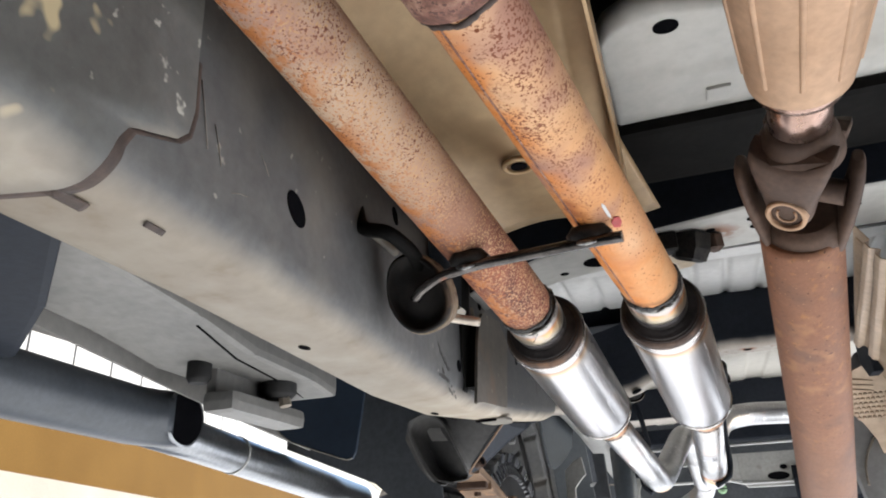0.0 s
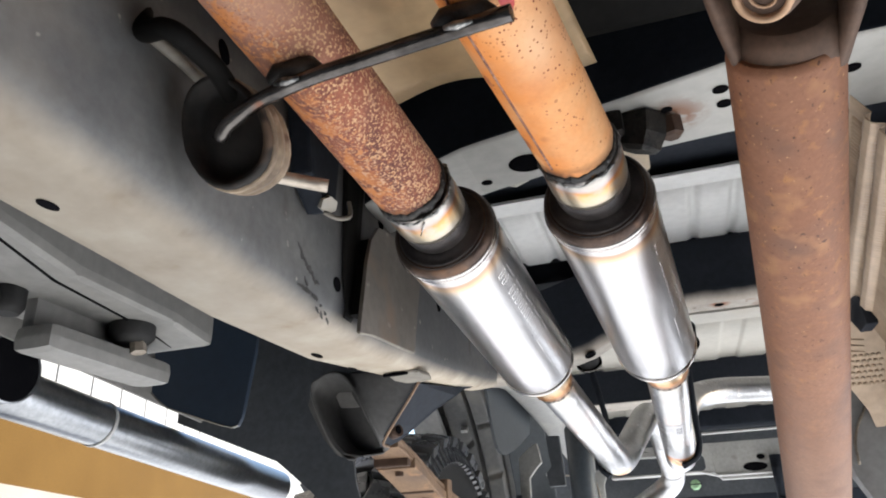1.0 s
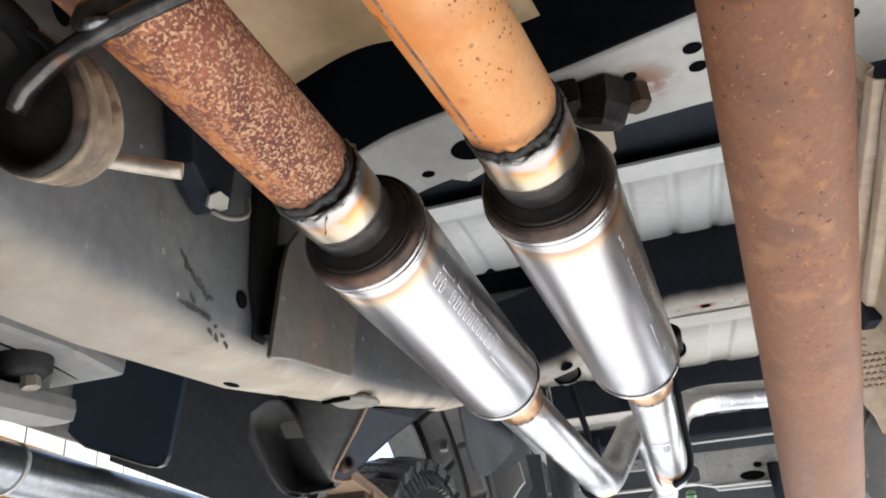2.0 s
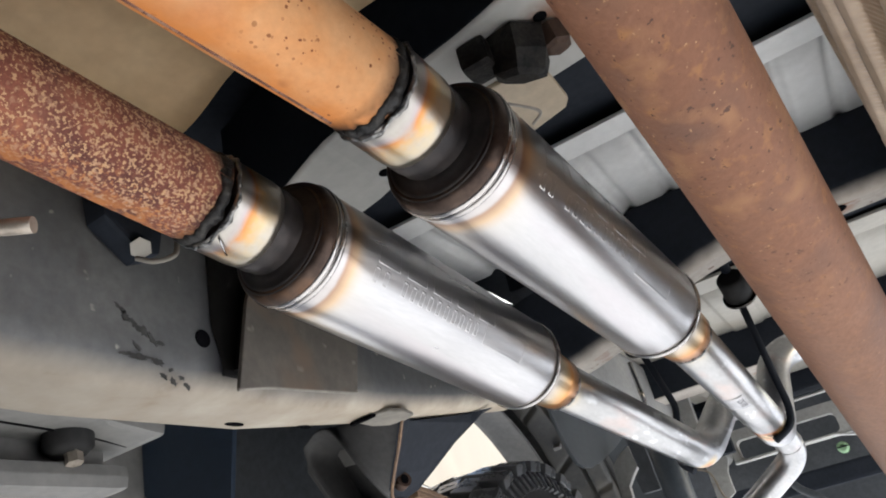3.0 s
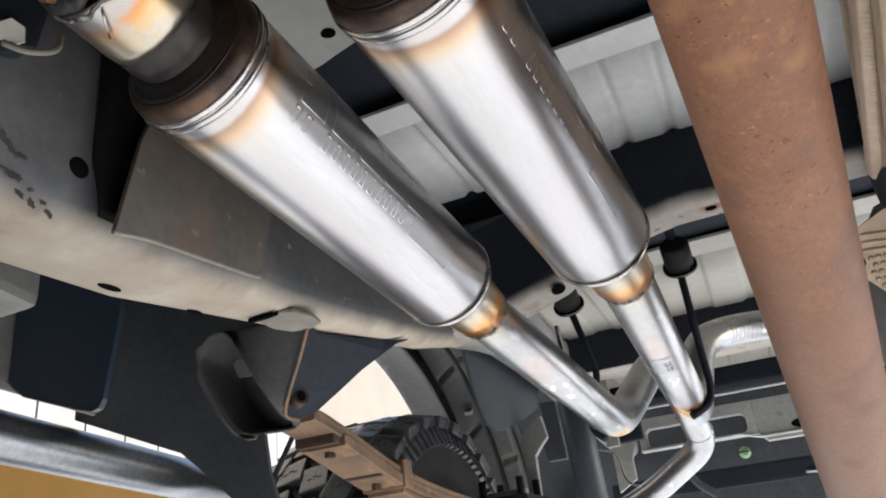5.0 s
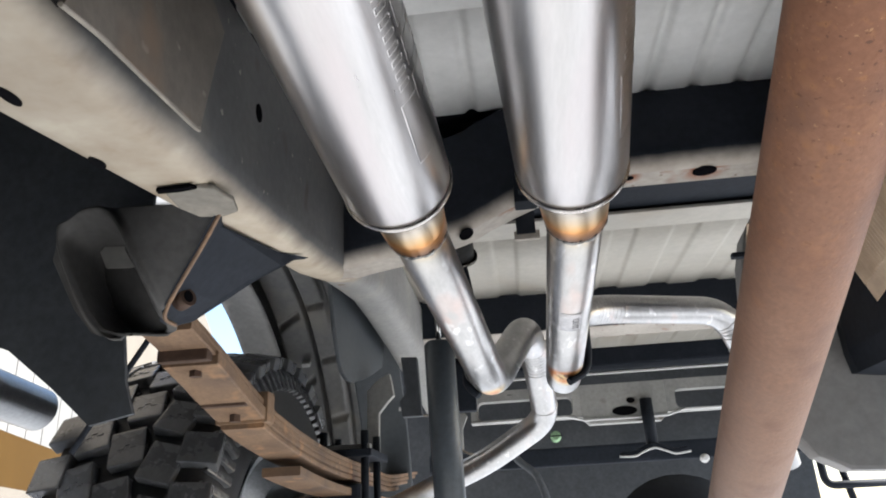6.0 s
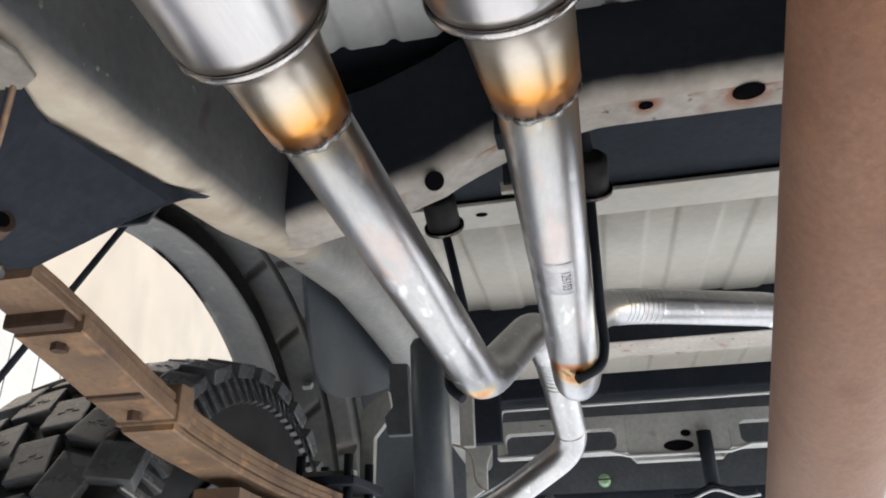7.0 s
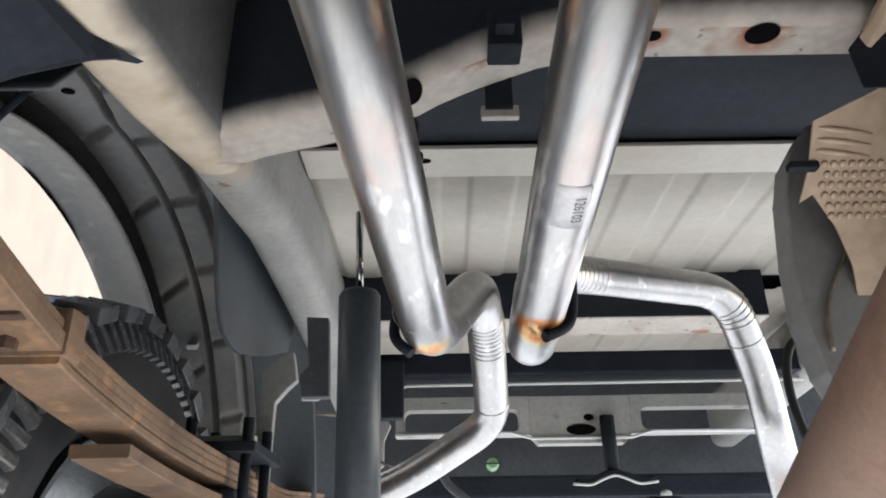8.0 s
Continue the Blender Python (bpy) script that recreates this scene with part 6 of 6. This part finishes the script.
def rib_sheet(u, v):
    y = 0.98 + 0.64 * v
    x = 0.214 + 0.155 * (y - 1.0)
    # two smooth ridges run through fine cross ribs
    near = min(abs(u - 0.205 + 0.13 * v), abs(u - 0.313 + 0.044 * v), abs(u - 0.56))
    fold = 0.009 * min(1.0, max(0.0, (0.048 - near) / 0.022))
    w = 0.0022 * math.sin(y * 760) * (0.03 < u < 0.90) * min(1.0, max(0.0, (near - 0.036) / 0.012)) * (v > 0.05)
    return (x + 0.085 * u - w - fold, y, 1.785 - 0.15 * u - 0.3 * w - 0.06 * v * u)


part("ribbed_sheet", grid(B(), rib_sheet, 120, 460, 0.001), "ribshield", tank)
bm = slab(B(), [(0.335, 1.79), (0.305, 1.745), (0.293, 1.70), (0.284, 1.62), (0.282, 1.55), (0.292, 1.49), (0.316, 1.437), (0.345, 1.398), (0.385, 1.377), (0.62, 1.365), (0.62, 1.80), (0.36, 1.80)], "y", 1.795, 1.84, 0.006)
part("tank_end", bm, "tankgrey", tank)
part("end_weld", sweep(B(), spline([(0.352, 1.791, 1.655), (0.345, 1.791, 1.630), (0.326, 1.791, 1.598), (0.312, 1.791, 1.575), (0.302, 1.791, 1.545), (0.300, 1.791, 1.51)], 5), 0.0025, 8), "band", tank)
part("tank_body", box(B(), (0.40, 1.02, 1.50), (0.64, 1.79, 1.80), 0.04), "black", tank)
FLAP = lambda z: 1.785 - 0.8 * (z - 1.585)
bm = B()
OUTL = [(0.274, 1.718), (0.274, 1.679), (0.269, 1.652), (0.282, 1.659), (0.310, 1.632), (0.333, 1.599), (0.346, 1.564), (0.358, 1.574), (0.42, 1.60), (0.42, 1.76), (0.342, 1.745)]
va = [bm.verts.new((x, FLAP(z), z)) for x, z in OUTL]
vb = [bm.verts.new((x, FLAP(z) + 0.002, z + 0.0015)) for x, z in OUTL]
bm.faces.new(va)
bm.faces.new(vb[::-1])
for k in range(len(OUTL)):
    bm.faces.new((va[k], va[(k + 1) % len(OUTL)], vb[(k + 1) % len(OUTL)], vb[k]))
bmesh.ops.recalc_face_normals(bm, faces=bm.faces)
part("shield_flap", bm, "ribshield", tank)
FN = Vector((0, -0.78, -0.62))
for i in range(8):
    for j in range(6):
        x, z = 0.290 + 0.0095 * i + 0.004 * (j % 2), 1.684 - 0.0085 * j
        if x > 0.285 + 0.9 * (1.66 - z):
            p = Vector((x, FLAP(z), z))
            part("dimple", sweep(B(), [p - FN * 0.0005, p + FN * 0.0022, p + FN * 0.0028], [0.0042, 0.0034, 0.0015], 10), "ribshield", tank)
for z in (1.713, 1.704, 1.695):
    part("pressed_rib", sweep(B(), [Vector((x, FLAP(z - 0.1 * (x - 0.28)), z - 0.1 * (x - 0.28))) for x in (0.280, 0.29, 0.31, 0.335)], [0.001, 0.0032, 0.0032, 0.001], 8), "ribshield", tank)
part("clip", box(B(), (0.252, 1.700, 1.677), (0.282, 1.712, 1.685), 0.002), "black", tank)
part("strap", slab(B(), [(1.56, 1.84), (1.67, 1.86), (1.655, 1.80), (1.648, 1.735), (1.60, 1.70), (1.55, 1.70)], "x", 0.312, 0.330, 0.003), "black", tank)
part("strap_bolt", sweep(B(), [(0.310, 1.63, 1.80), (0.300, 1.63, 1.80)], 0.010, 6, smooth=False), "rustspot", tank)


# ---- dark rear end ----
tailend = thing("rear_bumper", "dark rear bumper and hitch seen from inside", "bumper")
part("inner_panel", box(B(), (-0.9, 3.45, 1.28), (0.93, 3.50, 1.95), 0.01), "plastic", tailend)
part("inner_panel", box(B(), (0.93, 3.45, 1.50), (1.2, 3.50, 1.95), 0.01), "plastic", tailend)
part("stay", sweep(B(), filleted([(0.748, 2.9, 1.50), (0.751, 2.9, 1.385), (0.95, 2.9, 1.385)], 0.03), 0.011, 12), "black", tailend)
part("stay", sweep(B(), [(0.800, 2.92, 1.49), (0.838, 2.92, 1.26)], 0.010, 12), "black", tailend)
part("receiver", box(B(), (-0.4, 3.2, 1.50), (0.9, 3.26, 1.56), 0.01), "black", tailend)
part("lamp_lens", sweep(B(), [(0.04, 3.352, 1.613), (0.04, 3.36, 1.613), (0.04, 3.38, 1.613)], [0.012, 0.019, 0.021], 20), "lamp", tailend)
part("lens_bar", box(B(), (0.018, 3.346, 1.612), (0.062, 3.351, 1.6155), 0.001), "black", tailend)

part("bump_bracket", slab(B(), [(-0.420, 1.45), (-0.394, 1.45), (-0.392, 1.576), (-0.372, 1.600), (-0.357, 1.614), (-0.361, 1.640), (-0.366, 1.665), (-0.389, 1.654), (-0.404, 1.642), (-0.418, 1.628)], "y", 2.29, 2.31, 0.003), "kick", chassis, "pale tapered bump stop bracket")
part("damper_mount", slab(B(), [(-0.300, 1.646), (-0.268, 1.644), (-0.262, 1.53), (-0.300, 1.53), (-0.305, 1.56), (-0.292, 1.575), (-0.296, 1.60)], "y", 2.05, 2.07, 0.003), "plastic", chassis)
part("bright_tab", slab(B(), [(-0.345, 1.585), (-0.318, 1.590), (-0.305, 1.582), (-0.318, 1.576), (-0.345, 1.577)], "y", 2.28, 2.285, 0.001), "primer", chassis)
part("cream_lug", slab(B(), [(-0.195, 1.895), (-0.185, 1.872), (-0.165, 1.865), (-0.145, 1.872), (-0.135, 1.895)], "y", 1.17, 1.20, 0.004), "bed", bed)
part("brake_line", sweep(B(), spline([(-0.36, 2.5, 1.60), (-0.25, 2.5, 1.58), (-0.22, 2.5, 1.50), (-0.10, 2.5, 1.49)], 8), 0.0025, 8), "band", axle)
part("rail_bracket", box(B(), (-0.292, 2.66, 1.615), (-0.258, 2.69, 1.80), 0.004), "kick", chassis, "pale upright bracket behind the damper")
part("u_bolt_bridge", box(B(), (-0.492, 2.145, 1.486), (-0.383, 2.165, 1.497), 0.003), "kick", spring)
part("trailer_hose", sweep(B(), spline([(-0.110, 2.9, 1.525), (-0.094, 2.9, 1.501), (-0.052, 2.9, 1.464), (-0.031, 2.9, 1.419), (-0.022, 2.9, 1.386)], 6), 0.011, 12), "plastic", tailend, "dusty dark bent hose")
part("reversing_lens", sweep(B(), [(0.478, 3.063, 1.490), (0.478, 3.071, 1.490), (0.478, 3.09, 1.490)], [0.007, 0.012, 0.014], 14), "primer", tailend, "white lamp lens")
part("hose", sweep(B(), spline([(0.665, 2.5, 1.757), (0.613, 2.5, 1.731), (0.590, 2.5, 1.69), (0.584, 2.5, 1.621), (0.597, 2.5, 1.535)], 6), 0.009, 12), "rubber", tailend, "black bent rubber hose")
